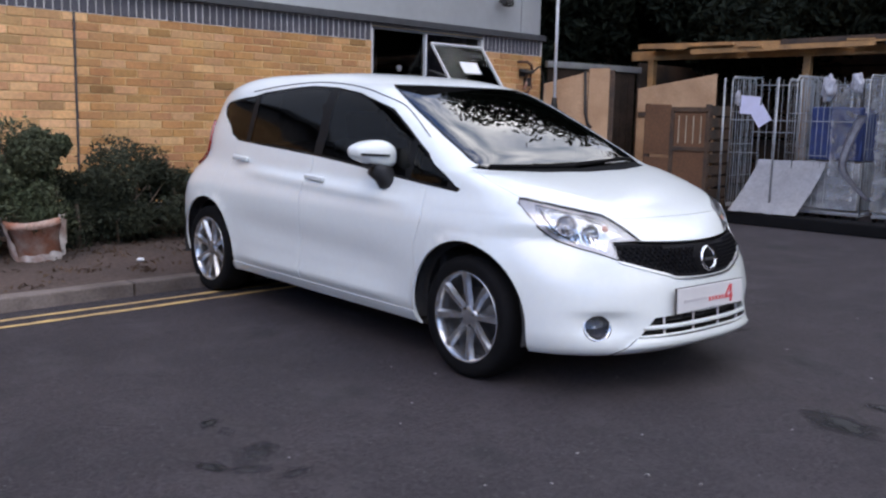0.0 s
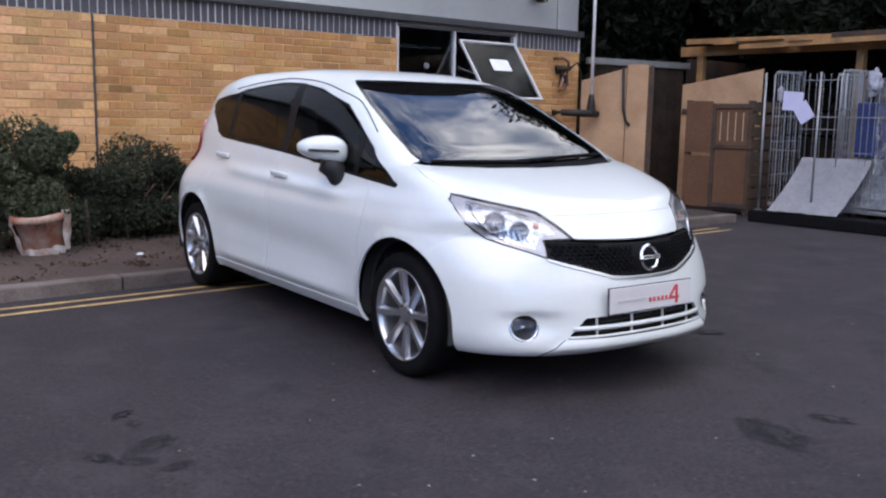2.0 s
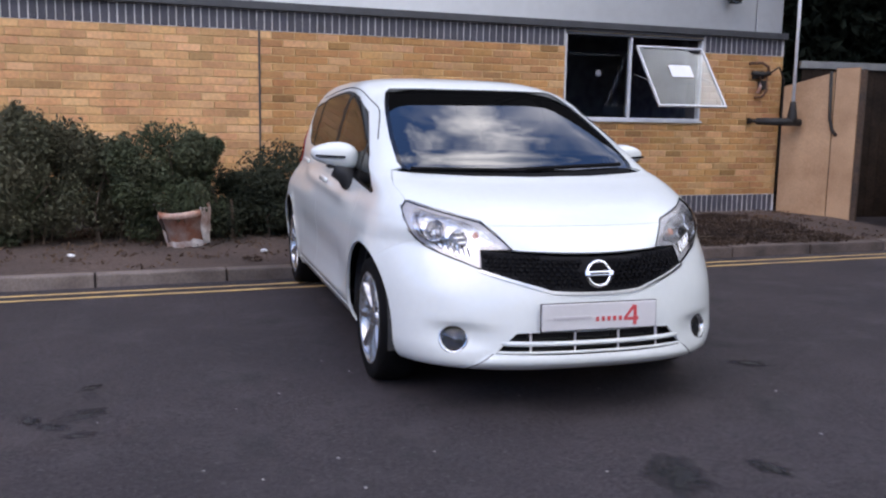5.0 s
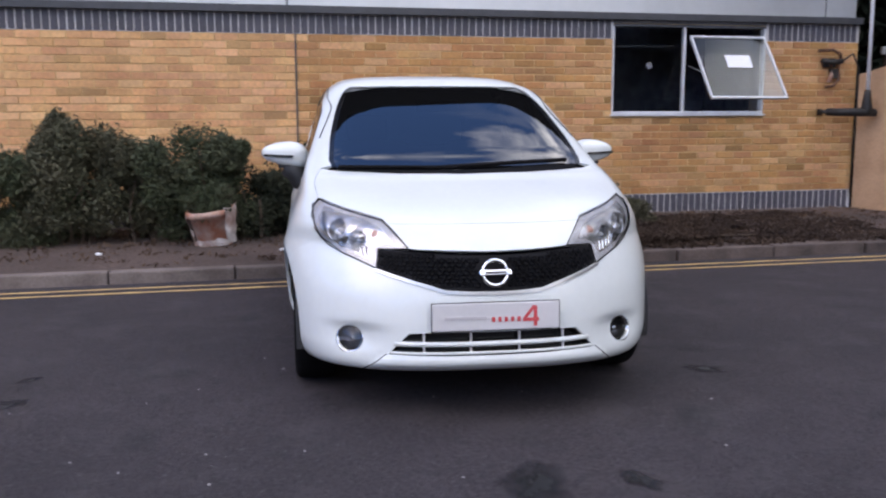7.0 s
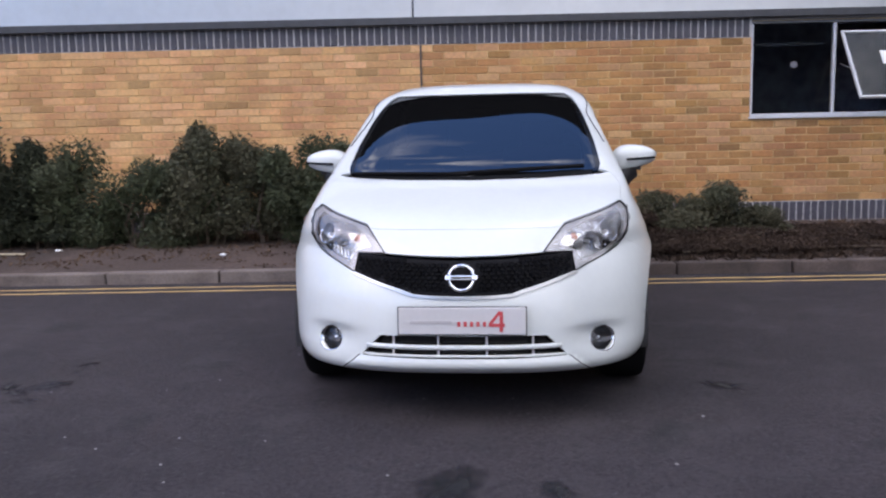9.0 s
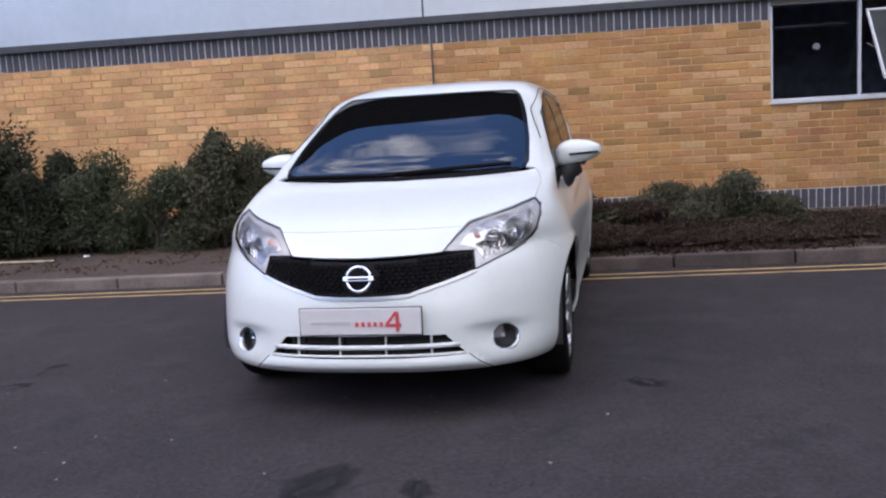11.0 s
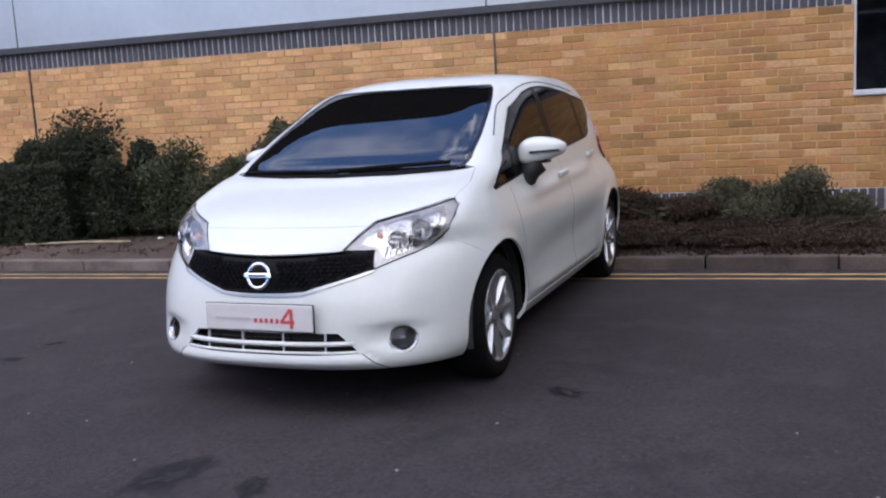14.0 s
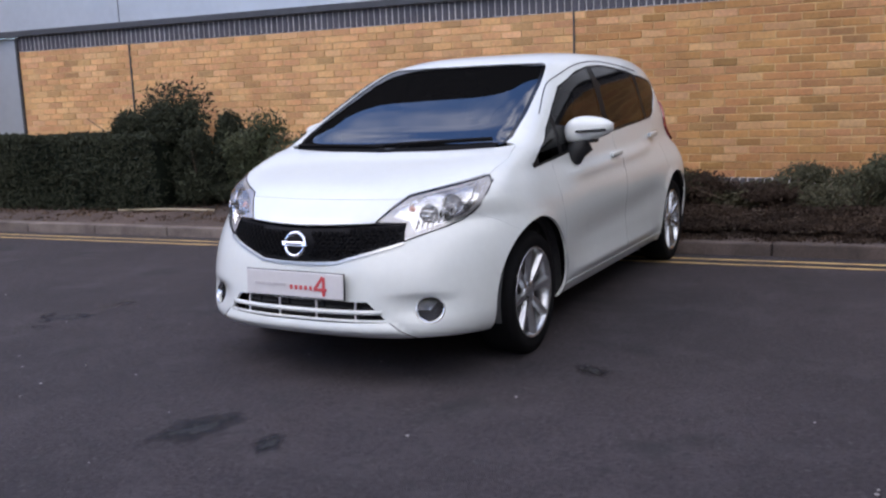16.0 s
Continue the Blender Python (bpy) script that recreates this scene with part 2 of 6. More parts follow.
M["white_frame"] = material("white_window_frame", (.60, .61, .63), rough=.4, spread=.04)
M["grey_frame"] = material("grey_window_frame", (.10, .10, .11), rough=.4, spread=.05)
M["bar_grey"] = material("grey_inner_bar", (.13, .13, .15), rough=.6, spread=.05)
M["room"] = material("dark_room", (.34, .34, .42), rough=.9, spread=.2)
M["lamp_vent"] = material("grey_vent_plastic", (.16, .16, .18), rough=.5, spread=.08)
M["paper"] = material("white_paper", (.76, .77, .80), rough=.8, spread=.03)
M["torn_bag"] = material("soiled_white_bag", (.62, .57, .55), rough=.7, spread=.2, scale=7, fine=30, second=(.34, .20, .16), bump=.5, bump_scale=25)
M["paper_violet"] = material("pale_violet_paper", (.62, .62, .80), rough=.8, spread=.03)
M["leaf"] = material("shrub_leaf", (.066, .074, .044), rough=.7, spec=.25, spread=.3, scale=3, fine=20, second=(.044, .060, .030), island="island")
M["leaf_dry"] = material("olive_leaf", (.076, .072, .046), rough=.75, spec=.25, spread=.3, scale=3, fine=20, second=(.068, .074, .044), island="island")
M["leaf_brown"] = material("withered_leaf", (.060, .040, .030), rough=.85, spec=.15, spread=.3, scale=3, fine=20, second=(.035, .024, .020), island="island")
M["leaf_hedge"] = material("hedge_leaf", (.043, .050, .033), rough=.75, spec=.15, spread=.3, scale=3, fine=20, second=(.028, .034, .023), island="island")
M["litter_leaf"] = material("dead_leaf", (.13, .085, .060), rough=.9, spec=.15, spread=.35, scale=3, fine=20, second=(.045, .030, .025), island="island")
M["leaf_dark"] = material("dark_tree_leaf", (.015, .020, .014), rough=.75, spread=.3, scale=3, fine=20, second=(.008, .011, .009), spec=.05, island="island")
M["bark"] = material("bark", (.11, .08, .06), rough=.9, spread=.25, bump=.6, bump_scale=30)
M["terracotta"] = material("terracotta", (.42, .17, .11), rough=.85, spread=.15, scale=9, fine=60, second=(.55, .42, .36), bump=.2)
M["plywood"] = material("weathered_plywood", (.48, .295, .175), rough=.8, spread=.12, scale=2.5, fine=60, second=(.36, .205, .115), bump=.2, bump_scale=60)
M["timber"] = material("raw_timber", (.45, .23, .09), rough=.8, spread=.18, scale=4, fine=50, second=(.25, .14, .07), bump=.3, bump_scale=50)
M["brown_board"] = material("brown_crate_board", (.145, .068, .034), rough=.85, spread=.2, scale=3, fine=40, second=(.12, .055, .028), bump=.3, bump_scale=40)
M["sash_pane"] = pane_glass("sash_glass", (.82, .85, .87), ior=1.24)
M["old_timber"] = material("dark_old_timber", (.085, .050, .032), rough=.9, spread=.25, scale=3, fine=40, second=(.04, .03, .025), bump=.4, bump_scale=40)
# old timber taken darker: the shade behind the fence gap is in this colour
M["shaded_boards"] = material("shaded_brown_boards", (.034, .022, .016), rough=.9, spread=.25, scale=3, fine=40, spec=.2, bump=.4, bump_scale=40)
M["wire"] = material("zinc_wire", (.36, .37, .38), rough=.45, metal=.7, spread=.1)
M["sheet"] = material("white_plastic_sheet", (.54, .54, .56), rough=.45, spread=.10, scale=5, fine=30, second=(.44, .44, .46))
M["bag"] = material("milky_plastic_bag", (.40, .40, .44), rough=.4, spread=.2, scale=12, second=(.28, .28, .32))
M["blue_crate"] = material("blue_plastic", (.022, .045, .16), rough=.5, spread=.15)
M["film"] = material("grey_packing_film", (.35, .36, .38), rough=.3, spread=.3, scale=7)
M["rust"] = material("rusty_iron", (.17, .075, .042), rough=.85, metal=.2, spread=.3, scale=20, second=(.06, .035, .028))
M["dark_iron"] = material("dark_iron", (.03, .027, .027), rough=.6, metal=.4, spread=.2)
M["pole"] = material("white_pole", (.85, .85, .86), rough=.4, spread=.04)
M["bamboo"] = material("pale_cane", (.50, .42, .30), rough=.7, spread=.1)


def asphalt():
    m = material("worn_asphalt", (.0405, .0322, .0365), rough=.83, spec=.41, spread=.42, scale=.9, fine=48, second=(.0268, .0220, .0256), bump=.7, bump_scale=160)
    t = m.node_tree
    b = t.nodes["Principled BSDF"]
    old = b.inputs["Base Color"].links[0].from_socket
    co = t.nodes.new("ShaderNodeTexCoord")

    def noisy(scale, lo, hi, detail=4.0):
        n, r = t.nodes.new("ShaderNodeTexNoise"), t.nodes.new("ShaderNodeMapRange")
        n.inputs["Scale"].default_value, n.inputs["Detail"].default_value = scale, detail
        r.inputs["From Min"].default_value, r.inputs["From Max"].default_value = lo, hi
        t.links.new(co.outputs["Object"], n.inputs["Vector"])
        t.links.new(n.outputs["Fac"], r.inputs["Value"])
        return r.outputs["Result"]

    def blend(fac, base, colour):
        x = t.nodes.new("ShaderNodeMixRGB")
        t.links.new(fac, x.inputs["Fac"])
        t.links.new(base, x.inputs["Color1"])
        x.inputs["Color2"].default_value = (*colour, 1)
        return x.outputs["Color"]
    out = blend(noisy(1.7, .60, .72), old, (.018, .017, .019))
    out = blend(noisy(3.1, .50, .78), out, (.056, .047, .052))
    out = blend(noisy(13, .54, .74, 5.0), out, (.024, .022, .024))
    out = blend(noisy(31, .60, .74, 4.0), out, (.066, .060, .064))
    out = blend(noisy(55, .58, .68, 3.0), out, (.015, .014, .016))
    out = blend(noisy(60, .73, .76, 2.0), out, (.16, .155, .16))
    out = blend(noisy(19, .72, .78, 3.0), out, (.085, .080, .084))
    t.links.new(out, b.inputs["Base Color"])
    return m


def clear_film():
    """Crumpled clear plastic: milky where it folds, open where it lies smooth."""
    m = material("grey_packing_film", (.42, .43, .45), rough=.25, spread=.2, scale=7)
    t = m.node_tree
    b, out = t.nodes["Principled BSDF"], t.nodes["Material Output"]
    co, nz, r = t.nodes.new("ShaderNodeTexCoord"), t.nodes.new("ShaderNodeTexNoise"), t.nodes.new("ShaderNodeMapRange")
    nz.inputs["Scale"].default_value, nz.inputs["Detail"].default_value, nz.inputs["Distortion"].default_value = 6.0, 6.0, 1.2
    r.inputs["From Min"].default_value, r.inputs["From Max"].default_value = 0.38, 0.66
    r.inputs["To Min"].default_value, r.inputs["To Max"].default_value = 0.12, 0.75
    t.links.new(co.outputs["Object"], nz.inputs["Vector"])
    t.links.new(nz.outputs["Fac"], r.inputs["Value"])
    mix, clear = t.nodes.new("ShaderNodeMixShader"), t.nodes.new("ShaderNodeBsdfTransparent")
    t.links.new(r.outputs["Result"], mix.inputs["Fac"])
    t.links.new(clear.outputs["BSDF"], mix.inputs[1])
    t.links.new(b.outputs["BSDF"], mix.inputs[2])
    t.links.new(mix.outputs["Shader"], out.inputs["Surface"])
    return m


M["clear_film"] = clear_film()
M["asphalt"] = asphalt()


def oil_stain():
    """A dark film that thins out unevenly towards its edge and lets the asphalt show."""
    m = material("oil_stain", (.012, .0115, .013), rough=.6, spread=.2, scale=6, fine=80, bump=.4, bump_scale=160)
    t = m.node_tree
    b, out = t.nodes["Principled BSDF"], t.nodes["Material Output"]
    co, ln, nz = t.nodes.new("ShaderNodeTexCoord"), t.nodes.new("ShaderNodeVectorMath"), t.nodes.new("ShaderNodeTexNoise")
    ln.operation = "LENGTH"
    nz.inputs["Scale"].default_value, nz.inputs["Detail"].default_value = 11.0, 6.0
    t.links.new(co.outputs["Object"], ln.inputs[0])
    t.links.new(co.outputs["Object"], nz.inputs["Vector"])
    edge, add = t.nodes.new("ShaderNodeMapRange"), t.nodes.new("ShaderNodeMath")
    edge.inputs["From Min"].default_value, edge.inputs["From Max"].default_value = 0.34, 0.0
    edge.inputs["To Min"].default_value, edge.inputs["To Max"].default_value = -0.62, 0.42
    t.links.new(ln.outputs["Value"], edge.inputs["Value"])
    t.links.new(edge.outputs["Result"], add.inputs[0])
    t.links.new(nz.outputs["Fac"], add.inputs[1])
    soft = t.nodes.new("ShaderNodeMapRange")
    soft.inputs["From Min"].default_value, soft.inputs["From Max"].default_value = 0.37, 0.84
    soft.inputs["To Max"].default_value = 0.92
    t.links.new(add.outputs["Value"], soft.inputs["Value"])
    mix, clear = t.nodes.new("ShaderNodeMixShader"), t.nodes.new("ShaderNodeBsdfTransparent")
    t.links.new(soft.outputs["Result"], mix.inputs["Fac"])
    t.links.new(clear.outputs["BSDF"], mix.inputs[1])
    t.links.new(b.outputs["BSDF"], mix.inputs[2])
    t.links.new(mix.outputs["Shader"], out.inputs["Surface"])
    return m


M["stain"] = oil_stain()

# ---- building helpers ----
def part(name, data, mat, parent=None, label="", smooth=False, normals=None):
    """Links a bmesh, or (vertices, faces), as one mesh object, under a thing or a part."""
    me = bpy.data.meshes.new(name)
    if isinstance(data, bmesh.types.BMesh):
        data.to_mesh(me)
        data.free()
    else:
        me.from_pydata([tuple(map(float, p)) for p in data[0]], [], [tuple(map(int, f)) for f in data[1]])
    me.materials.append(mat)
    if smooth:
        me.polygons.foreach_set("use_smooth", [True] * len(me.polygons))
    if normals is not None:
        me.normals_split_custom_set_from_vertices([tuple(map(float, n)) for n in normals])
    me.update()
    ob = new(name, me)
    if parent is not None:
        ob.parent = parent
    if label:
        tagged(ob, label)
    return ob


def thing(name, label, category, group="", m=None, kind=""):
    ob = new(name)
    ob.empty_display_size = 0.1
    if m is not None:
        ob.matrix_basis = m
    return tagged(ob, label, category, group, kind)


def box(centre, size, bevel=0.0, turn=(0, 0, 0), bm=None, segments=2):
    bm = bm or bmesh.new()
    made = bmesh.ops.create_cube(bm, size=1.0, matrix=pose(*centre, *turn) @ Matrix.Diagonal((*size, 1)))["verts"]
    if bevel:
        edges = list({e for v in made for e in v.link_edges})
        bmesh.ops.bevel(bm, geom=edges, offset=bevel, segments=segments, profile=0.6, affect="EDGES")
    return bm


def tube(points, radius, sides=8, bm=None, cap=True):
    """A round bar along a line of points; radius may be one number or one for each point."""
    bm = bm or bmesh.new()
    pts = [Vector(p) for p in points]
    rings = []
    for i, p in enumerate(pts):
        way = (pts[min(i + 1, len(pts) - 1)] - pts[max(i - 1, 0)]).normalized()
        q = way.to_track_quat("Z", "Y")
        r = radius if isinstance(radius, (int, float)) else radius[i]
        rings.append([bm.verts.new(p + q @ Vector((math.cos(a) * r, math.sin(a) * r, 0))) for a in (2 * math.pi * k / sides for k in range(sides))])
    for a, b in zip(rings, rings[1:]):
        for k in range(sides):
            bm.faces.new((a[k], a[(k + 1) % sides], b[(k + 1) % sides], b[k]))
    if cap:
        bm.faces.new(rings[0][::-1])
        bm.faces.new(rings[-1])
    return bm


def lathe(profile, sides=48, axis="x", bm=None):
    """A body turned about the axis from (radius, along) pairs."""
    bm = bm or bmesh.new()
    rings = []
    for r, h in profile:
        ring = []
        for k in range(sides):
            a = 2 * math.pi * k / sides
            c, s = math.cos(a) * r, math.sin(a) * r
            ring.append(bm.verts.new({"x": (h, c, s), "y": (c, h, s), "z": (c, s, h)}[axis]))
        rings.append(ring)
    for a, b in zip(rings, rings[1:]):
        for k in range(sides):
            bm.faces.new((a[k], a[(k + 1) % sides], b[(k + 1) % sides], b[k]))
    bmesh.ops.recalc_face_normals(bm, faces=bm.faces)
    return bm


def inside(poly, pts):
    x, y = pts[:, 0], pts[:, 1]
    hit = np.zeros(len(pts), bool)
    for (ax, ay), (bx, by) in zip(poly, np.roll(poly, -1, 0)):
        if ay != by:
            hit ^= ((ay > y) != (by > y)) & (x < (bx - ax) * (y - ay) / (by - ay) + ax)
    return hit


def dense(poly, step):
    out = []
    for a, b in zip(poly, list(poly[1:]) + [poly[0]]):
        k = max(1, int(math.ceil(math.dist(a, b) / step)))
        out += [(a[0] + (b[0] - a[0]) * i / k, a[1] + (b[1] - a[1]) * i / k) for i in range(k)]
    return out


def rounded(poly, times=2):
    """Cuts the corners of an outline."""
    for _ in range(times):
        poly = [q for a, b in zip(poly, list(poly[1:]) + [poly[0]]) for q in
                ((a[0] * .75 + b[0] * .25, a[1] * .75 + b[1] * .25), (a[0] * .25 + b[0] * .75, a[1] * .25 + b[1] * .75))]
    return poly


def inset(poly, d):
    """Moves an outline inwards by d."""
    p = np.array(poly)
    nxt, prv = np.roll(p, -1, 0), np.roll(p, 1, 0)
    area = np.sum(p[:, 0] * nxt[:, 1] - nxt[:, 0] * p[:, 1])

    def normal(e):
        n = np.stack([-e[:, 1], e[:, 0]], 1) * (1 if area > 0 else -1)
        return n / np.maximum(np.linalg.norm(n, axis=1, keepdims=True), 1e-9)
    n = normal(nxt - p) + normal(p - prv)
    n /= np.maximum((n * n).sum(1, keepdims=True), 0.35) / 2
    return [tuple(q) for q in p + n * d]


from mathutils.geometry import delaunay_2d_cdt


def flat_patch(poly, holes=(), step=0.04, edge=0.02):
    """Triangles that fill an outline less its holes; gives points, triangles and the outlines' edges."""
    loops = [dense(poly, edge)] + [dense(h, edge) for h in holes]
    pts, edges = [], []
    for loop in loops:
        o = len(pts)
        pts += loop
        edges += [(o + i, o + (i + 1) % len(loop)) for i in range(len(loop))]
    rim = np.array(pts)
    lo, hi = rim.min(0), rim.max(0)
    gx, gy = np.meshgrid(np.arange(lo[0] + step / 2, hi[0], step), np.arange(lo[1] + step / 2, hi[1], step))
    gx[1::2] += step / 2
    grid = np.stack([gx.ravel(), gy.ravel()], 1)

    def within(q):
        k = inside(np.array(loops[0]), q)
        for h in loops[1:]:
            k &= ~inside(np.array(h), q)
        return k
    grid = grid[within(grid)]
    if len(grid):
        far = np.array([((rim - g) ** 2).sum(1).min() for g in grid]) > (step * .45) ** 2
        grid = grid[far]
    allp = np.concatenate([rim, grid]) if len(grid) else rim
    vs, _, fs, _, _, _ = delaunay_2d_cdt([Vector(p) for p in allp], edges, [], 0, 1e-7)
    vs = np.array([tuple(v) for v in vs])
    tri = np.array([f for f in fs if len(f) == 3])
    tri = tri[within(vs[tri].mean(1))]
    return vs, tri


def skin_patch(name, poly, mat, parent, holes=(), lift=0.0, depth=0.012, step=0.04, gap=0.0, label="", edge=0.02, even=.004):
    """A panel cut from the car's skin by an outline in (s, v), raised by lift, with turned-in edges."""
    if gap:
        poly, holes = inset(dense(poly, edge), gap), [inset(dense(h, edge), -gap) for h in holes]
    uv, tri = flat_patch(poly, holes, step, edge)
    nrm = skin_normal(uv[:, 0], uv[:, 1], even)
    pts = skin(uv[:, 0], uv[:, 1]) + nrm * lift
    a, b, c = (pts[tri[:, i]] for i in range(3))
    turn = (np.cross(b - a, c - a) * nrm[tri[:, 0]]).sum(1) < 0
    tri[turn] = tri[turn][:, ::-1]
    count = {}
    for t in tri:
        for i in range(3):
            e = (int(t[i]), int(t[(i + 1) % 3]))
            count[e] = 1
    rim = [e for e in count if (e[1], e[0]) not in count]
    verts, faces, normals = list(pts), [tuple(t) for t in tri], list(nrm)
    low = {}
    for e in rim:
        for i in e:
            if i not in low:
                low[i] = (len(verts), len(verts) + 1)
                verts += [pts[i], pts[i] - nrm[i] * depth]
                normals += [np.zeros(3), np.zeros(3)]
    for i, j in rim:
        faces.append((low[j][0], low[i][0], low[i][1], low[j][1]))
    return part(name, (verts, faces), mat, parent, label, smooth=True, normals=normals)


def mirrored(poly):
    return [(-s, v) for s, v in poly][::-1]


def leaves(rng, centres, radii, count, size, flat=0.75):
    """Many small bent leaves in and on a set of clumps: (vertices, faces)."""
    centres, radii = np.asarray(centres, float), np.asarray(radii, float)
    pick = rng.integers(0, len(centres), count)
    d = rng.normal(size=(count, 3))
    d /= np.linalg.norm(d, axis=1, keepdims=True)
    r = radii[pick] * (rng.random(count) ** 0.4)[:, None] * (1 + .10 * rng.normal(size=count))[:, None]
    at = centres[pick] + d * r
    a = rng.normal(size=(count, 3)) + d * .5
    a /= np.linalg.norm(a, axis=1, keepdims=True)
    b = np.cross(a, rng.normal(size=(count, 3)))
    b /= np.linalg.norm(b, axis=1, keepdims=True)
    ln = size * (.6 + .8 * rng.random(count))[:, None]
    up = np.cross(a, b) * ln * .18
    verts = np.stack([at - a * ln, at + b * ln * .38 + up, at + a * ln, at - b * ln * .38 + up], 1).reshape(-1, 3)
    k = np.arange(count)[:, None] * 4
    faces = np.concatenate([k + np.array([[0, 1, 2]]), k + np.array([[0, 2, 3]])])
    return verts, faces
# ---- the car's skin: horizontal contours stacked along the centre profile; x to the car's left, y to its rear, z up ----
def ease(xs, ys):
    """Smooth monotone curve through few key values."""
    xs, ys = np.asarray(xs, float), np.asarray(ys, float)
    h = np.diff(xs)
    d = np.diff(ys) / h
    m = np.empty_like(ys)
    m[0], m[-1] = d[0], d[-1]
    for i in range(1, len(xs) - 1):
        m[i] = 0.0 if d[i - 1] * d[i] <= 0 else (h[i - 1] + h[i]) * 3 / ((2 * h[i] + h[i - 1]) / d[i - 1] + (h[i] + 2 * h[i - 1]) / d[i])

    def f(x):
        x = np.clip(np.asarray(x, float), xs[0], xs[-1])
        i = np.clip(np.searchsorted(xs, x) - 1, 0, len(xs) - 2)
        t = (x - xs[i]) / h[i]
        return ((1 + 2 * t) * (1 - t) ** 2 * ys[i] + t * (1 - t) ** 2 * h[i] * m[i]
                + t * t * (3 - 2 * t) * ys[i + 1] + t * t * (t - 1) * h[i] * m[i + 1])
    return f


# centre profile from under the bumper over the nose, bonnet, windscreen and roof
PROF_Y = [.10, .02, -.02, -.03, -.028, -.022, -.012, .000, .020, .060, .13, .25, .40, .55, .70, .82, 1.00, 1.20, 1.40, 1.60, 1.72, 1.90, 2.15, 2.45]
PROF_Z = [.190, .205, .245, .30, .36, .43, .50, .56, .63, .695, .746, .812, .870, .918, .956, .978, 1.066, 1.166, 1.262, 1.354, 1.401, 1.443, 1.469, 1.483]
_len = np.concatenate([[0], np.cumsum(np.hypot(np.diff(PROF_Y), np.diff(PROF_Z)))])
V_END = float(_len[-1])
prof_y, prof_z, v_of_z = ease(_len, PROF_Y), ease(_len, PROF_Z), ease(PROF_Z, _len)
half_w = ease([.190, .235, .30, .45, .60, .70, .80, .88, .95, 1.0, 1.1, 1.2, 1.3, 1.37, 1.42, 1.456, 1.474, 1.483],
              [.770, .800, .822, .836, .842, .835, .804, .770, .755, .742, .712, .683, .650, .612, .565, .490, .340, .20])
bend_y = ease([.19, .60, .70, .80, .90, .96, 1.0, 1.1, 1.2, 1.3, 1.38, 1.456, 1.483], [.68, .70, .74, .86, 1.05, 1.25, 1.42, 1.75, 2.05, 2.25, 2.40, 2.52, 2.56])
power = ease([.19, .33, .50, .69, .78, .86, .94, 1.0, 1.2, 1.36, 1.43, 1.483], [2.7, 2.4, 2.2, 1.9, 2.7, 3.8, 5.0, 7.0, 7.8, 7.0, 4.0, 2.5])
rear_y = ease([.19, .30, .55, .80, 1.0, 1.2, 1.32, 1.42, 1.466, 1.483], [3.92, 4.00, 4.03, 3.94, 3.80, 3.78, 3.75, 3.58, 3.24, 2.75])
rear_bend = ease([.19, .8, 1.0, 1.2, 1.38, 1.456, 1.483], [3.42, 3.40, 3.28, 3.12, 2.95, 2.75, 2.65])
FRONT, SIDE, REAR = 1.2, 2.4, 1.0


def skin(s, v):
    """Points of the skin. s: metres round the contour from the nose (minus: the car's right); v: metres along the centre profile."""
    s, v = np.broadcast_arrays(np.asarray(s, float), np.asarray(v, float))
    sign, a = np.where(s < 0, -1.0, 1.0), np.abs(s)
    z = prof_z(v)
    yn, w, yc, n, yr, yb = prof_y(v), half_w(z), bend_y(z), power(z), rear_y(z), rear_bend(z)
    phi = np.clip(a / FRONT, 0, 1) * math.pi / 2
    r = (np.sin(phi) ** n + np.clip(np.cos(phi), 0, 1) ** n) ** (-1 / n)
    x, y = w * r * np.sin(phi), yc - (yc - yn) * r * np.cos(phi)
    f = np.clip((a - FRONT) / SIDE, 0, 1)
    y = np.where(a > FRONT, yc + f * (yb - yc), y)
    psi = np.clip((a - FRONT - SIDE) / REAR, 0, 1) * math.pi / 2
    q = (np.sin(psi) ** 3.2 + np.clip(np.cos(psi), 0, 1) ** 3.2) ** (-1 / 3.2)
    back = a > FRONT + SIDE
    x = np.where(back, w * q * np.cos(psi), x)
    y = np.where(back, yb + (yr - yb) * q * np.sin(psi), y)
    x = x * (1 - np.clip((y - 2.4) / 1.3, 0, 1) ** 2 * (.012 + .055 * np.exp(-((z - .93) / .11) ** 2)))
    # the flanks: a crease below the windows, a hollow along the doors, lips round the wheels
    onside = np.clip((y - .35) / .5, 0, 1) * np.clip((3.95 - y) / .3, 0, 1)
    crease = .015 * np.exp(-((z - .80 - .035 * (y - 1.2)) / .035) ** 2) - .015 * np.exp(-((z - .46 - .045 * (y - 1.2)) / .09) ** 2) + .016 * np.exp(-((z - .315) / .035) ** 2)
    doors = np.clip((y - 1.15) / .3, 0, 1) * np.clip((3.0 - y) / .3, 0, 1)
    lips = sum(.014 * np.exp(-((np.hypot(y - yw, z - .298) - .358) / .03) ** 2) for yw in (.745, 3.325))
    x = x + np.where(x > .3, onside * (crease * doors + lips), 0)
    # the bumper: a lip below the intake, hollows for the fog lamps
    front = np.clip((.45 - y) / .25, 0, 1)
    y = y - front * .018 * np.exp(-((z - .245) / .030) ** 2) * 1 / (1 + np.exp(np.clip((x - .43 - (.285 - z) * 1.25) / .006, -30, 30)))
    ledge = 1 / (1 + np.exp((z - .385) / .009)) * np.exp(-(np.minimum(z - .345, 0) / .075) ** 2)
    y = y + front * .034 * np.exp(-((x - .555) / .105) ** 2) * ledge
    return np.stack([sign * x, y, z], -1)


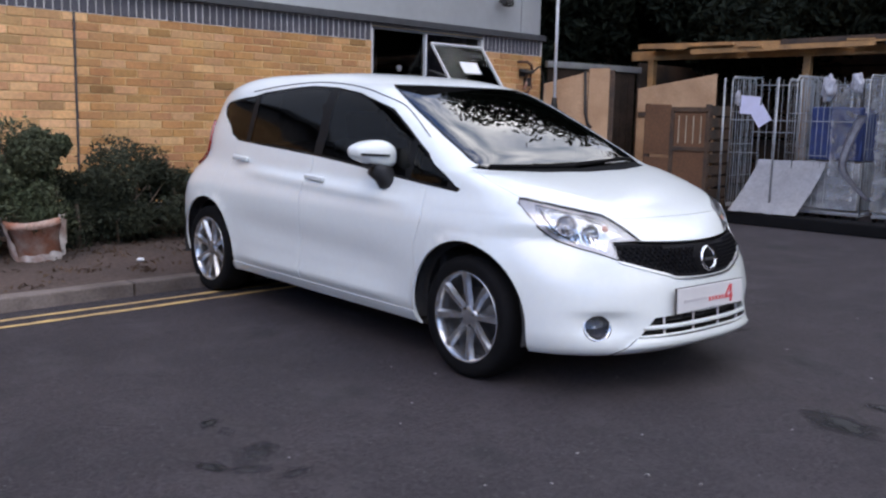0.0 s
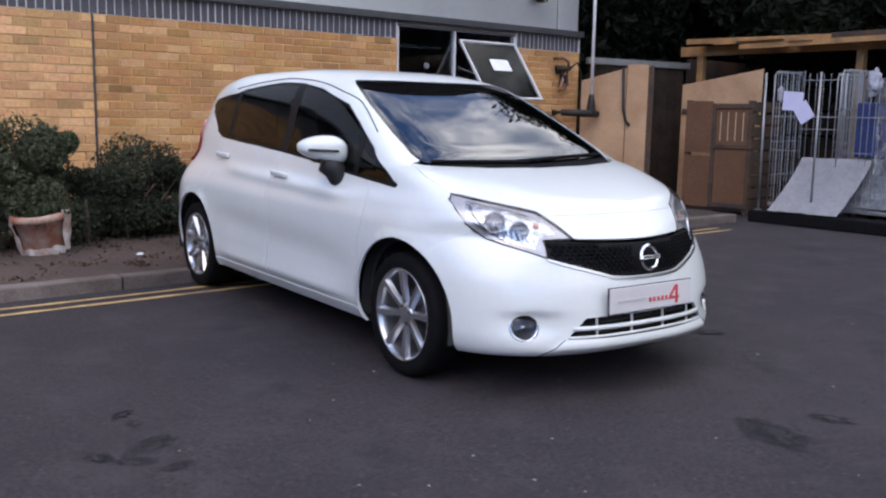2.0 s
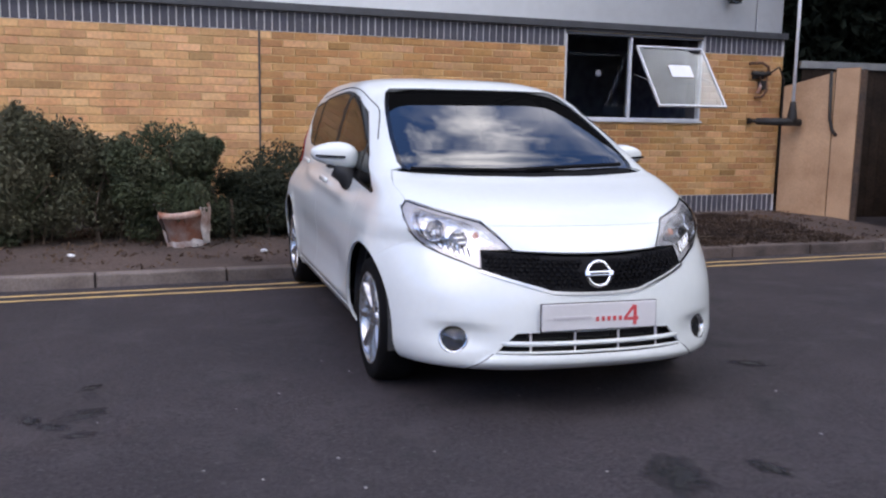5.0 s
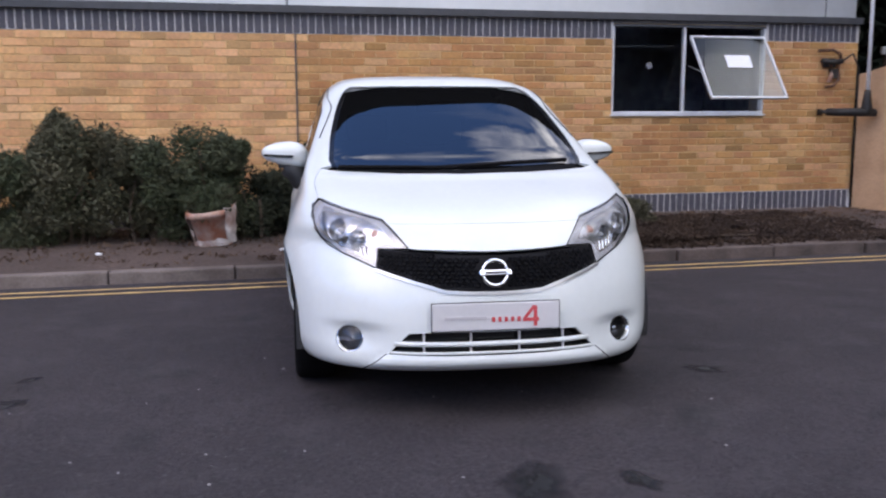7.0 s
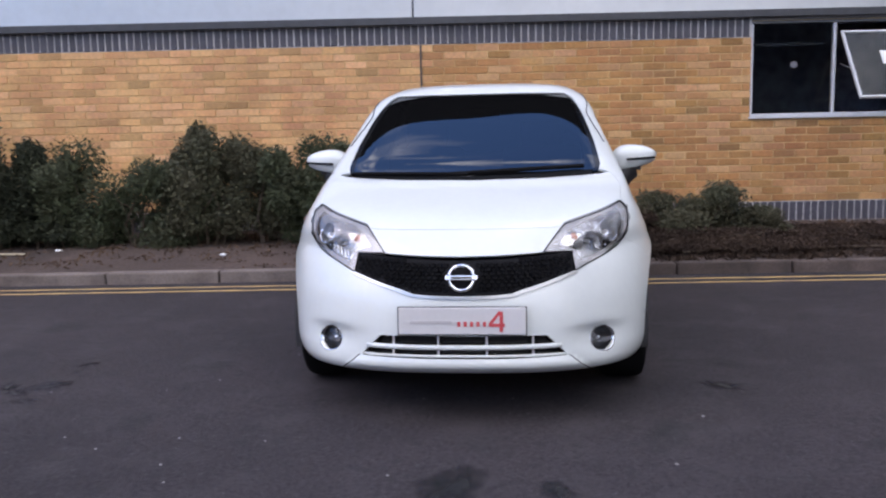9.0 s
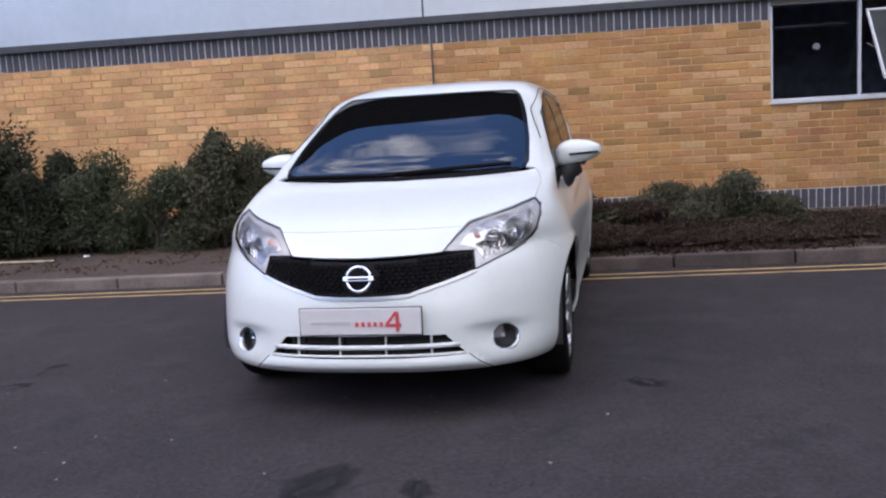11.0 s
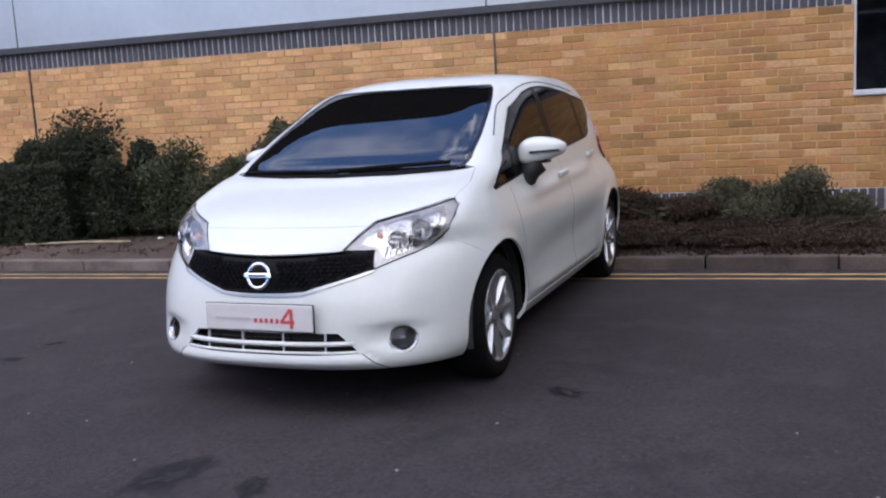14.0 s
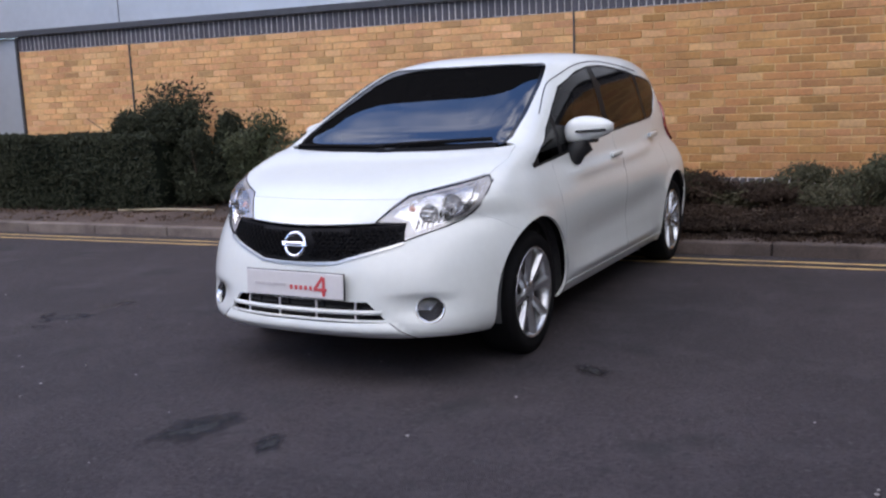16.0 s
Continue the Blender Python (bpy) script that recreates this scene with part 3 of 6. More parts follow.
def skin_normal(s, v, e=.004):
    v = np.clip(v, e, V_END - e)
    du, dv = skin(s + e, v) - skin(s - e, v), skin(s, v + e) - skin(s, v - e)
    n = np.cross(du, dv)
    n /= np.maximum(np.linalg.norm(n, axis=-1, keepdims=True), 1e-12)
    p = skin(s, v)
    out = p - np.stack([p[..., 0] * 0, np.clip(p[..., 1], .9, 3.0), np.full_like(p[..., 2], .7)], -1)
    return n * np.where((n * out).sum(-1, keepdims=True) < 0, -1.0, 1.0)


def at_x(x, z):
    """(s, v) on the front quarter at this distance from the centre line."""
    v = float(v_of_z(z))
    lo, hi = 0.0, FRONT
    for _ in range(40):
        mid = (lo + hi) / 2
        lo, hi = (mid, hi) if skin(mid, v)[0] < abs(x) else (lo, mid)
    return (math.copysign(lo, x), v)


def at_y(y, z, right=False):
    """(s, v) at this distance along the flank."""
    v = float(v_of_z(z))
    lo, hi = 0.0, FRONT + SIDE + REAR
    for _ in range(40):
        mid = (lo + hi) / 2
        lo, hi = (mid, hi) if skin(mid, v)[1] < y else (lo, mid)
    return (-lo if right else lo, v)

# ---- the large structure ----
WALL_Y, WALL_X0, WALL_X1 = 5.86, -8.0, 6.0
Z_PLINTH, Z_BRICK, Z_SOLDIER, Z_FLASH, Z_CLAD = 0.14, 0.36, 2.03, 2.225, 2.30
WIN_X0, WIN_X1, WIN_Z0, WIN_Z1 = 3.00, 4.82, 1.235, 2.19
JOINTS = (-0.36, -6.10)

ground = part("ground", ([(-250, -250, 0), (250, -250, 0), (250, 250, 0), (-250, 250, 0)], [(0, 1, 2, 3)]), M["asphalt"])
tagged(ground, "dark worn grey asphalt of a yard with oil stains", "ground", kind="structure")

# two painted lines along the kerb, in worn stretches
for y0 in (3.168, 3.338):
    rng = np.random.default_rng(int(y0 * 1000))
    xs = np.arange(-16, 5.6, 0.12)
    top = y0 + .024 + rng.normal(0, .0035, len(xs))
    low = y0 - .024 + rng.normal(0, .0035, len(xs))
    vs = [(x, y, .005) for x, y in zip(xs, low)] + [(x, y, .005) for x, y in zip(xs, top)]
    n = len(xs)
    line = part("yellow_line", (vs, [(i, i + 1, n + i + 1, n + i) for i in range(n - 1)]), M["yellow"])
    tagged(line, "worn yellow painted parking line on the asphalt", "road marking", "double yellow lines", "structure")

# the planted bed between kerb and wall, rising to the wall
bm = bmesh.new()
rows = []
for j, (y, z) in enumerate(((3.67, .085), (3.95, .095), (4.3, .105), (4.8, .125), (5.3, .14), (5.86, .15))):
    row = []
    for i in range(120):
        x = -14 + i * (20.3 / 119)
        bump = 0 if j == 0 else .014 * noise.noise((x * 2.3, y * 2.3, 0)) + .008 * noise.noise((x * 9, y * 9, 3))
        row.append(bm.verts.new((x, y, z + bump)))
    rows.append(row)
for a, b in zip(rows, rows[1:]):
    for i in range(119):
        bm.faces.new((a[i], a[i + 1], b[i + 1], b[i]))
bed = part("planting_bed", bm, M["soil"], smooth=True)
tagged(bed, "bare brown soil bed between kerb and brick wall", "soil", kind="structure")

# kerb of separate stones
kerb = thing("kerb", "weathered grey concrete kerb stones along the bed", "kerb", kind="structure")
KERB_LEN = 0.915
kb = box((0, 0, 0), (KERB_LEN - .012, .125, .20), .012)
kerb_mesh, kerb_shaded = bpy.data.meshes.new("kerb_stone"), bpy.data.meshes.new("kerb_stone_shaded")
for me, mat in ((kerb_mesh, M["kerb"]), (kerb_shaded, M["kerb_dim"])):
    kb.to_mesh(me)
    me.materials.append(mat)
kb.free()
rng = random.Random(4)
for i in range(22):
    x = -1.02 + (i - 13.5) * KERB_LEN
    if x > 6.3:
        break
    # the stones past the car's tail get the copy darkened for the shade there
    stone = new("kerb_stone", kerb_shaded if .5 < x < 5 else kerb_mesh)
    stone.parent = kerb
    stone.matrix_basis = pose(x, 3.615 + rng.uniform(-.006, .006), -.005 + rng.uniform(-.006, .004), rng.uniform(-1, 1), 0, rng.uniform(-.4, .4))

# the building: backing walls with the window opening, cladding above
def slab(bm, x0, x1, y0, y1, z0, z1):
    return box(((x0 + x1) / 2, (y0 + y1) / 2, (z0 + z1) / 2), (x1 - x0, y1 - y0, z1 - z0), bm=bm)


bm = bmesh.new()
for x0, x1, z0, z1 in ((WALL_X0, WIN_X0, 0, Z_FLASH), (WIN_X1, WALL_X1, 0, Z_FLASH), (WIN_X0, WIN_X1, 0, WIN_Z0), (WIN_X0, WIN_X1, WIN_Z1, Z_FLASH)):
    slab(bm, x0, x1, WALL_Y + .006, WALL_Y + .28, z0, z1)
wall = part("wall_north", bm, M["mortar"])
tagged(wall, "yellow stock brick wall with pale mortar joints", "wall", kind="structure")
for x in JOINTS:
    part("expansion_joint", box((x, WALL_Y - .004, (Z_BRICK + Z_SOLDIER) / 2), (.016, .02, Z_SOLDIER - Z_BRICK)), M["flashing"], wall, "dark vertical movement joint")

band = part("soldier_band", box(((WALL_X0 + WIN_X0) / 2, WALL_Y + .004, (Z_SOLDIER + Z_FLASH) / 2), (WIN_X0 - WALL_X0, .006, Z_FLASH - Z_SOLDIER)), M["mortar_grey"])
tagged(band, "band of upright blue-grey bricks under the cladding", "brick band", kind="structure")
band_r = part("soldier_band", box(((WALL_X1 + WIN_X1) / 2, WALL_Y + .004, (Z_SOLDIER + Z_FLASH) / 2), (WALL_X1 - WIN_X1, .006, Z_FLASH - Z_SOLDIER)), M["mortar_grey"])
tagged(band_r, "short band of upright blue-grey bricks beside the window", "brick band", kind="structure")
plinth = part("plinth_band", box(((WALL_X1 + WALL_X0) / 2, WALL_Y + .004, (Z_PLINTH + Z_BRICK) / 2), (WALL_X1 - WALL_X0, .006, Z_BRICK - Z_PLINTH)), M["mortar_grey"])
tagged(plinth, "plinth of upright blue-grey bricks at the wall's foot", "brick band", kind="structure")

part("plinth_ledge", box((4.3, WALL_Y - .025, .150), (3.1, .05, .024), .008), M["kerb"], plinth, "pale broken concrete ledge")

CLAD_TOP = 4.6
flash = part("flashing", box(((WALL_X0 + WALL_X1) / 2 - 1.5, WALL_Y - .01, (Z_FLASH + Z_CLAD) / 2), (WALL_X1 - WALL_X0 + 3.0, .12, Z_CLAD - Z_FLASH), .006), M["flashing"])
tagged(flash, "dark metal flashing strip under the cladding", "flashing", kind="structure")
clad = thing("cladding_wall", "pale grey metal cladding panels above the brick", "cladding", kind="structure")
edges = [-17.8, -12.02, -6.23, -0.43, 5.56, 5.96]
for a, b in zip(edges, edges[1:]):
    part("cladding_panel", box(((a + b) / 2, WALL_Y + .10, (Z_CLAD + CLAD_TOP) / 2), (b - a - .018, .2, CLAD_TOP - Z_CLAD), .006), M["cladding"], clad)
    if b < 5.9:
        part("panel_joint", box((b, WALL_Y + .03, (Z_CLAD + CLAD_TOP) / 2), (.03, .04, CLAD_TOP - Z_CLAD)), M["flashing"], clad, "dark joint between panels")
part("coping", box((-6, WALL_Y + .12, CLAD_TOP + .03), (24, .4, .1), .01), M["flashing"], clad, "dark roof coping")
side = part("wall_side", box((WALL_X0 - 5, WALL_Y + .14, 1.12), (9.96, .22, 2.20)), M["cladding"])
tagged(side, "pale grey panelled wall beyond the brick", "wall", kind="structure")
pipe = part("corner_trim", box((WALL_X0 - .01, WALL_Y - .005, 1.12), (.035, .05, 2.16), .006), M["flashing"])
tagged(pipe, "dark upright trim at the end of the brick", "trim", kind="structure")
end = part("wall_east", box((WALL_X1 - .13, WALL_Y + 4.2, 2.27), (.24, 7.8, 4.5)), M["mortar"])
tagged(end, "return wall of the building beside the trees", "wall", kind="structure")
roof = part("roof", ([(-18, 5.66, 4.68), (6.1, 5.66, 4.68), (6.1, 6.20, 7.02), (-18, 6.20, 7.02), (-18, 14, 7.3), (6.1, 14, 7.3), (-18, 5.66, 4.56), (6.1, 5.66, 4.56), (6.1, 14, 4.56), (-18, 14, 4.56)], [(0, 1, 2, 3), (3, 2, 5, 4), (6, 7, 1, 0), (7, 8, 5, 2, 1), (9, 6, 0, 3, 4), (9, 8, 7, 6), (8, 9, 4, 5)]), M["slate"])
tagged(roof, "dark steep sheet roof of the building", "roof", kind="structure")

# the dark room behind the window
bm = bmesh.new()
for c, s in (((3.9, 8.6, 1.2), (3.4, .1, 2.6)), ((2.2, 7.4, 1.2), (.1, 2.5, 2.6)), ((5.6, 7.4, 1.2), (.1, 2.5, 2.6)), ((3.9, 7.4, 2.45), (3.4, 2.5, .1)), ((3.9, 7.4, .1), (3.4, 2.5, .1))):
    box(c, s, bm=bm)
room = part("room_walls", bm, M["room"])
tagged(room, "unlit dark room behind the window", "room", kind="structure")

# window: fixed light and an open top-hung sash
window = thing("window_1", "white framed window with one sash propped open", "window", kind="structure")
FR = .027
WY = WALL_Y + .03
MULL = 3.84
for c, s in ((((WIN_X0 + WIN_X1) / 2, WY, WIN_Z0 + FR / 2), (WIN_X1 - WIN_X0, .07, FR)), (((WIN_X0 + WIN_X1) / 2, WY, WIN_Z1 - FR / 2), (WIN_X1 - WIN_X0, .07, FR)),
             ((WIN_X0 + FR / 3, WY, (WIN_Z0 + WIN_Z1) / 2), (FR * .66, .07, WIN_Z1 - WIN_Z0 - 2 * FR)), ((WIN_X1 - FR / 2, WY, (WIN_Z0 + WIN_Z1) / 2), (FR, .07, WIN_Z1 - WIN_Z0 - 2 * FR)),
             ((MULL, WY, (WIN_Z0 + WIN_Z1) / 2), (FR, .07, WIN_Z1 - WIN_Z0 - 2 * FR))):
    part("window_frame", box(c, s, .004), M["grey_frame"] if c[2] > WIN_Z1 - FR else M["white_frame"], window)
part("window_sill", box(((WIN_X0 + WIN_X1) / 2, WALL_Y - .005, WIN_Z0 - .012), (WIN_X1 - WIN_X0 + .03, .05, .022), .004), M["white_frame"], window, "thin white sill")
part("pane", box(((WIN_X0 + FR + MULL - FR / 2) / 2, WY, (WIN_Z0 + WIN_Z1) / 2), (MULL - WIN_X0 - 1.5 * FR, .005, WIN_Z1 - WIN_Z0 - 2 * FR)), M["pane"], window, "dark fixed pane")
part("pane_vent", lathe([(.001, -.012), (.030, -.012), (.036, -.006), (.036, .004), (.001, .004)], 24, "y"), M["lamp_vent"], window, "small grey round vent in the pane").matrix_basis = pose(3.44, WY - .004, 1.75)
SASH_W, SASH_H = .90, .86
part("window_head", box(((WIN_X0 + WIN_X1) / 2, WALL_Y + .05, (WIN_Z1 + Z_FLASH) / 2 + .004), (WIN_X1 - WIN_X0, .13, Z_FLASH - WIN_Z1 - .008)), M["grey_frame"], window, "dark head trim over the window")
for x in (WIN_X0 + .006, WIN_X1 - .006):
    part("reveal", box((x, WALL_Y + .17, (WIN_Z0 + WIN_Z1) / 2), (.010, .20, WIN_Z1 - WIN_Z0 - .002)), M["grey_frame"], window, "dark lining of the opening")
part("blind_rail", box(((WIN_X0 + MULL) / 2, WALL_Y + .20, WIN_Z1 - .22), (MULL - WIN_X0 - .08, .02, .030), .004), M["bar_grey"], window, "grey horizontal bar behind the glass")
hinge = pose(MULL + .045 + SASH_W / 2, WALL_Y - .02, 2.075, -37, 0, 0)
sash = part("sash", box((0, 0, -.02), (SASH_W, .030, .022), .004), M["white_frame"], window, "white sash opened outwards")
sash.matrix_basis = hinge
for c, s in (((0, 0, -SASH_H + .016), (SASH_W, .030, .024)), ((-SASH_W / 2 + .011, 0, -SASH_H / 2), (.022, .030, SASH_H - .066)), ((SASH_W / 2 - .011, 0, -SASH_H / 2), (.022, .030, SASH_H - .066))):
    part("sash_rail", box(c, s, .004), M["white_frame"], sash)
part("sash_pane", box((0, 0, -SASH_H / 2), (SASH_W - .056, .005, SASH_H - .06)), M["sash_pane"], sash, "clear glass reflecting the sky")
for sx in (-1, 1):
    part("stay", tube([(MULL + .045 + SASH_W / 2 + sx * .42, WALL_Y + .02, 1.75), (MULL + .045 + SASH_W / 2 + sx * .42, WALL_Y - .26, 1.68)], .006), M["wire"], window, "thin metal stay")

# unseen plain dark walls, added to close the yard, block low sky and darken reflections
for nm, c, sz in (("wall_south", (0, -17, 2.2), (60, .3, 4.4)), ("wall_west", (-21, -2, 3.0), (.3, 30, 6.0))):
    w = part(nm, box(c, sz), M["unseen_wall"])
    tagged(w, "plain dark unseen wall added to close the yard and darken reflections", "wall", kind="structure")

# ---- the car ----
car = thing("car", "clean white five-door hatchback parked with its tail to the kerb", "car", m=pose(0, 0, 0, 0, 0, -4.4))
AXLES, HUB_Z, ARCH = (.757, 3.368), .298, .361
ARCHES = (.745, 3.325)


def pv(z):
    return float(v_of_z(z))


def arc(axle, a0, a1, r=ARCH, k=18):
    """Outline points round a wheel from angle a0 to a1 (0: to the rear, 90: up)."""
    out = []
    for i in range(k + 1):
        a = radians(a0 + (a1 - a0) * i / k)
        out.append(at_y(axle + r * math.cos(a), max(.195, HUB_Z + r * math.sin(a))))
    return out


LOW = .197
v0 = pv(LOW)
a_low = math.degrees(math.asin((LOW - HUB_Z) / ARCH))
# lamp, grille and opening outlines of the car's left half
lamp_top = [at_x(.335, .697), at_x(.385, .757), at_x(.43, .803), at_x(.52, .826), at_x(.60, .846), at_x(.69, .874)]
lamp_back = [at_y(.515, .846), at_y(.435, .790), at_y(.375, .716)]
lamp_low = [at_x(.60, .668), at_x(.467, .618)]
lamp_in = [at_x(.456, .692)]
lamp = lamp_top + lamp_back + lamp_low + lamp_in
grille_half = [at_x(.467, .618), at_x(.25, .556), at_x(.20, .540), at_x(.10, .534)]
grille_top = [(0.0, pv(.676)), at_x(.15, .678), at_x(.31, .685), at_x(.456, .692)]
grille = grille_top + grille_half + [(0.0, pv(.533))] + mirrored(grille_half) + mirrored(grille_top)[:-1]
intake_half = [at_x(.20, .372), at_x(.345, .368), at_x(.43, .282), at_x(.20, .278)]
intake = intake_half + mirrored(intake_half)
screen_half = [(0.0, pv(.972) - .03), (.30, pv(.973) - .012), (.50, pv(.979)), (.548, pv(.996)), (.562, pv(1.02)), (.570, pv(1.125)), (.566, pv(1.25)), (.558, pv(1.375)), (.545, pv(1.395)), (.30, pv(1.398))]
screen = screen_half + [(0.0, pv(1.398))] + mirrored(screen_half)[:-1]
wind_low = [at_y(.872, .872), at_y(1.11, .890), at_y(1.34, .910), at_y(2.03, .975), at_y(2.16, .985), at_y(2.50, 1.003), at_y(3.09, 1.036)]
wind_back = [at_y(3.19, 1.075), at_y(3.36, 1.20), at_y(3.40, 1.25), at_y(3.36, 1.285)]
wind_top = [at_y(3.12, 1.318), at_y(2.90, 1.350), at_y(2.60, 1.376), at_y(2.35, 1.387), at_y(2.10, 1.376), at_y(1.86, 1.346), at_y(1.53, 1.260), at_y(1.36, 1.168), at_y(1.14, 1.043), at_y(.90, .905)]
opening = wind_low + wind_back + wind_top
seam_arch = 118
bump_side = arc(ARCHES[0], 180 - a_low, seam_arch)
bump_seam = [at_y(.46, .68), lamp_back[-1]]
hood_side = [at_x(.705, .93), at_x(.668, .985)]
FOG = at_x(.578, .330)
fog_hole = [(FOG[0] + .058 * math.cos(a), FOG[1] + .052 * math.sin(a)) for a in (2 * math.pi * k / 24 for k in range(24))]

half = [at_x(.3, LOW), at_x(.6, LOW)] + bump_side + bump_seam + lamp_low + grille_half
bumper = [(0.0, v0)] + half + [(0.0, pv(.533))] + mirrored(half)
skin_patch("front_bumper", bumper, M["paint"], car, [intake, fog_hole, mirrored(fog_hole)], gap=.0003, step=.018)

nose_half = [at_x(.15, .690), at_x(.31, .694)] + lamp_top[:2] + [at_x(.412, .787), at_x(.20, .785)]
nose = [(0.0, pv(.688))] + nose_half + [(0.0, pv(.785))] + mirrored(nose_half)
skin_patch("nose_panel", nose, M["paint"], car, gap=.0010, step=.03)
hood_half = [at_x(.20, .785), at_x(.412, .787)] + lamp_top[2:] + hood_side + [(.54, pv(.976)), (.30, pv(.966) - .012)]
hood = [(0.0, pv(.785))] + hood_half + [(0.0, pv(.965) - .025)] + mirrored(hood_half)
skin_patch("bonnet", hood, M["paint"], car, gap=.0022, step=.03)

fender = bump_side[-1:] + bump_seam + lamp_back[::-1][1:] + [lamp_top[-1]] + hood_side + [at_y(.855, .888)] + wind_low[:2] + [at_y(1.105, .60), at_y(1.118, .21)] + arc(ARCHES[0], a_low, seam_arch)[:-1]
front_door = [wind_low[1], wind_low[2], wind_low[3], wind_low[4], at_y(2.185, .75), at_y(2.17, .262), at_y(1.6, .262), at_y(1.118, .262), at_y(1.105, .60)]
rear_arc = arc(ARCHES[1], 180 - math.degrees(math.asin((HUB_Z - .262) / ARCH)) + 2 * math.degrees(math.asin((HUB_Z - .262) / ARCH)), 112)
rear_door = [wind_low[4], wind_low[5], wind_low[6], at_y(3.13, .90), at_y(3.14, .75)] + rear_arc[::-1] + [at_y(2.6, .262), at_y(2.17, .262), at_y(2.185, .75)]
sill = [at_y(1.118, .262), at_y(2.0, .262), at_y(3.008, .262), at_y(3.03, .21), at_y(2.0, .205), at_y(1.10, .205)]
END = FRONT + SIDE + REAR
TOPV = V_END - .004
shell_side = [hood_side[-1], at_y(.855, .888)] + wind_top[::-1] + wind_back[::-1] + [wind_low[6], at_y(3.13, .90), at_y(3.14, .75)] + rear_arc[::-1][:1] + arc(ARCHES[1], 112, a_low) + [at_y(3.80, LOW), (END - .4, v0), (END, v0)]
shell = [(0.0, pv(1.398))] + screen_half[::-1][:7] + shell_side + [(END, TOPV), (2.0, TOPV), (0.0, TOPV)]
for flip in (False, True):
    turn = mirrored if flip else (lambda p: p)
    skin_patch("fender", turn(fender), M["paint"], car, gap=.0005, step=.035)
    skin_patch("front_door", turn(front_door), M["paint"], car, gap=.0025, step=.04)
    skin_patch("rear_door", turn(rear_door), M["paint"], car, gap=.0025, step=.04)
    skin_patch("sill", turn(sill), M["paint"], car, lift=.004, gap=.001, step=.05)
    skin_patch("body_shell", turn(shell), M["paint"], car, gap=0.0, step=.05, label="white roof, pillar and rear quarter")

# roof crown
ring = [skin(s, TOPV) for s in np.linspace(-END, END, 60)]
crown = [(0, 2.6, 1.481)] + [tuple(p) for p in ring]
part("roof_crown", (crown, [(0, i, i + 1) for i in range(1, 60)]), M["paint"], car, smooth=True)

# side windows: black surround with four panes
def pane_between(y0, y1, pad=.012):
    """The part of the window opening between two heights along the flank."""
    top = ease([.86, .90, 1.14, 1.36, 1.53, 1.86, 2.10, 2.35, 2.60, 2.90, 3.12, 3.36, 3.41], [.878, .905, 1.043, 1.168, 1.260, 1.346, 1.376, 1.387, 1.376, 1.350, 1.318, 1.285, 1.25])
    low = ease([.86, 1.11, 1.34, 2.03, 2.50, 3.09, 3.19, 3.36, 3.41], [.868, .890, .910, .975, 1.003, 1.036, 1.075, 1.20, 1.25])
    ys = np.linspace(y0, y1, 14)

    def upright(y, fs):
        return [at_y(y, (low(y) + pad) * (1 - f) + (top(y) - pad) * f) for f in fs]
    inner = (.2, .4, .6, .8)
    return [at_y(y, low(y) + pad) for y in ys] + upright(y1, inner) + [at_y(y, top(y) - pad) for y in ys[::-1]] + upright(y0, inner[::-1])


for flip in (False, True):
    turn = mirrored if flip else (lambda p: p)
    panes = [("quarter_light", .955, 1.24, M["dark_glass"]), ("front_side_glass", 1.29, 2.075, M["dark_glass"]), ("rear_side_glass", 2.165, 2.93, M["dark_glass"]), ("rear_quarter_glass", 2.985, 3.365, M["dark_glass"])]
    outlines = [turn(pane_between(a, b, .014)) for _, a, b, _ in panes]
    trim = skin_patch("window_surround", turn(opening), M["trim_black"], car, outlines, lift=-.004, gap=.001, step=.05, label="glossy black window surround")
    for (name, _, _, mat), o in zip(panes, outlines):
        skin_patch(name, o, mat, car, lift=-.0045, depth=.003, step=.05, even=.05)
    seam = ease([1.20, 1.30, 1.40, 1.51, 1.66, 1.85, 2.08, 2.35, 2.60, 2.80, 3.05], [1.122, 1.178, 1.232, 1.284, 1.328, 1.370, 1.396, 1.408, 1.398, 1.382, 1.352])
    rail = [at_y(y, float(seam(y))) for y in np.linspace(1.20, 3.05, 56)]
    part("drip_rail", tube([Vector(skin(-p if flip else p, v) + skin_normal(np.array(-p if flip else p), np.array(v)) * .0012) for p, v in rail], .0030, 6), M["black_plastic"], car, "thin dark roof seam", smooth=True)

# windscreen with its black border and wipers
inner = inset(dense(screen, .03), .020)
skin_patch("screen_border", screen, M["gloss_black"], car, [inner], lift=-.002, step=.05, label="black border of the windscreen")
skin_patch("windscreen", inner, M["glass"], car, lift=-.004, depth=.004, step=.05, even=.04)
for flip in (False, True):
    pane = [(END - .001, pv(1.08))] + [at_y(3.66, 1.08)] + [at_y(3.66, 1.20), at_y(3.62, 1.33)] + [(END - .001, pv(1.36))]
    skin_patch("tailgate_glass", mirrored(pane) if flip else pane, M["gloss_black"], car, lift=.004, depth=.004, step=.05, even=.03, label="dark tailgate window")
cowl = [(-.52, pv(.975)), (-.30, pv(.966) - .005), (0.0, pv(.963) - .02), (.30, pv(.966) - .005), (.52, pv(.975)), (.52, pv(.994)), (.3, pv(.983)), (0.0, pv(.977) - .02), (-.3, pv(.980)), (-.52, pv(.988))]
skin_patch("scuttle", cowl, M["wiper"], car, lift=.001, step=.05, label="black plastic scuttle")
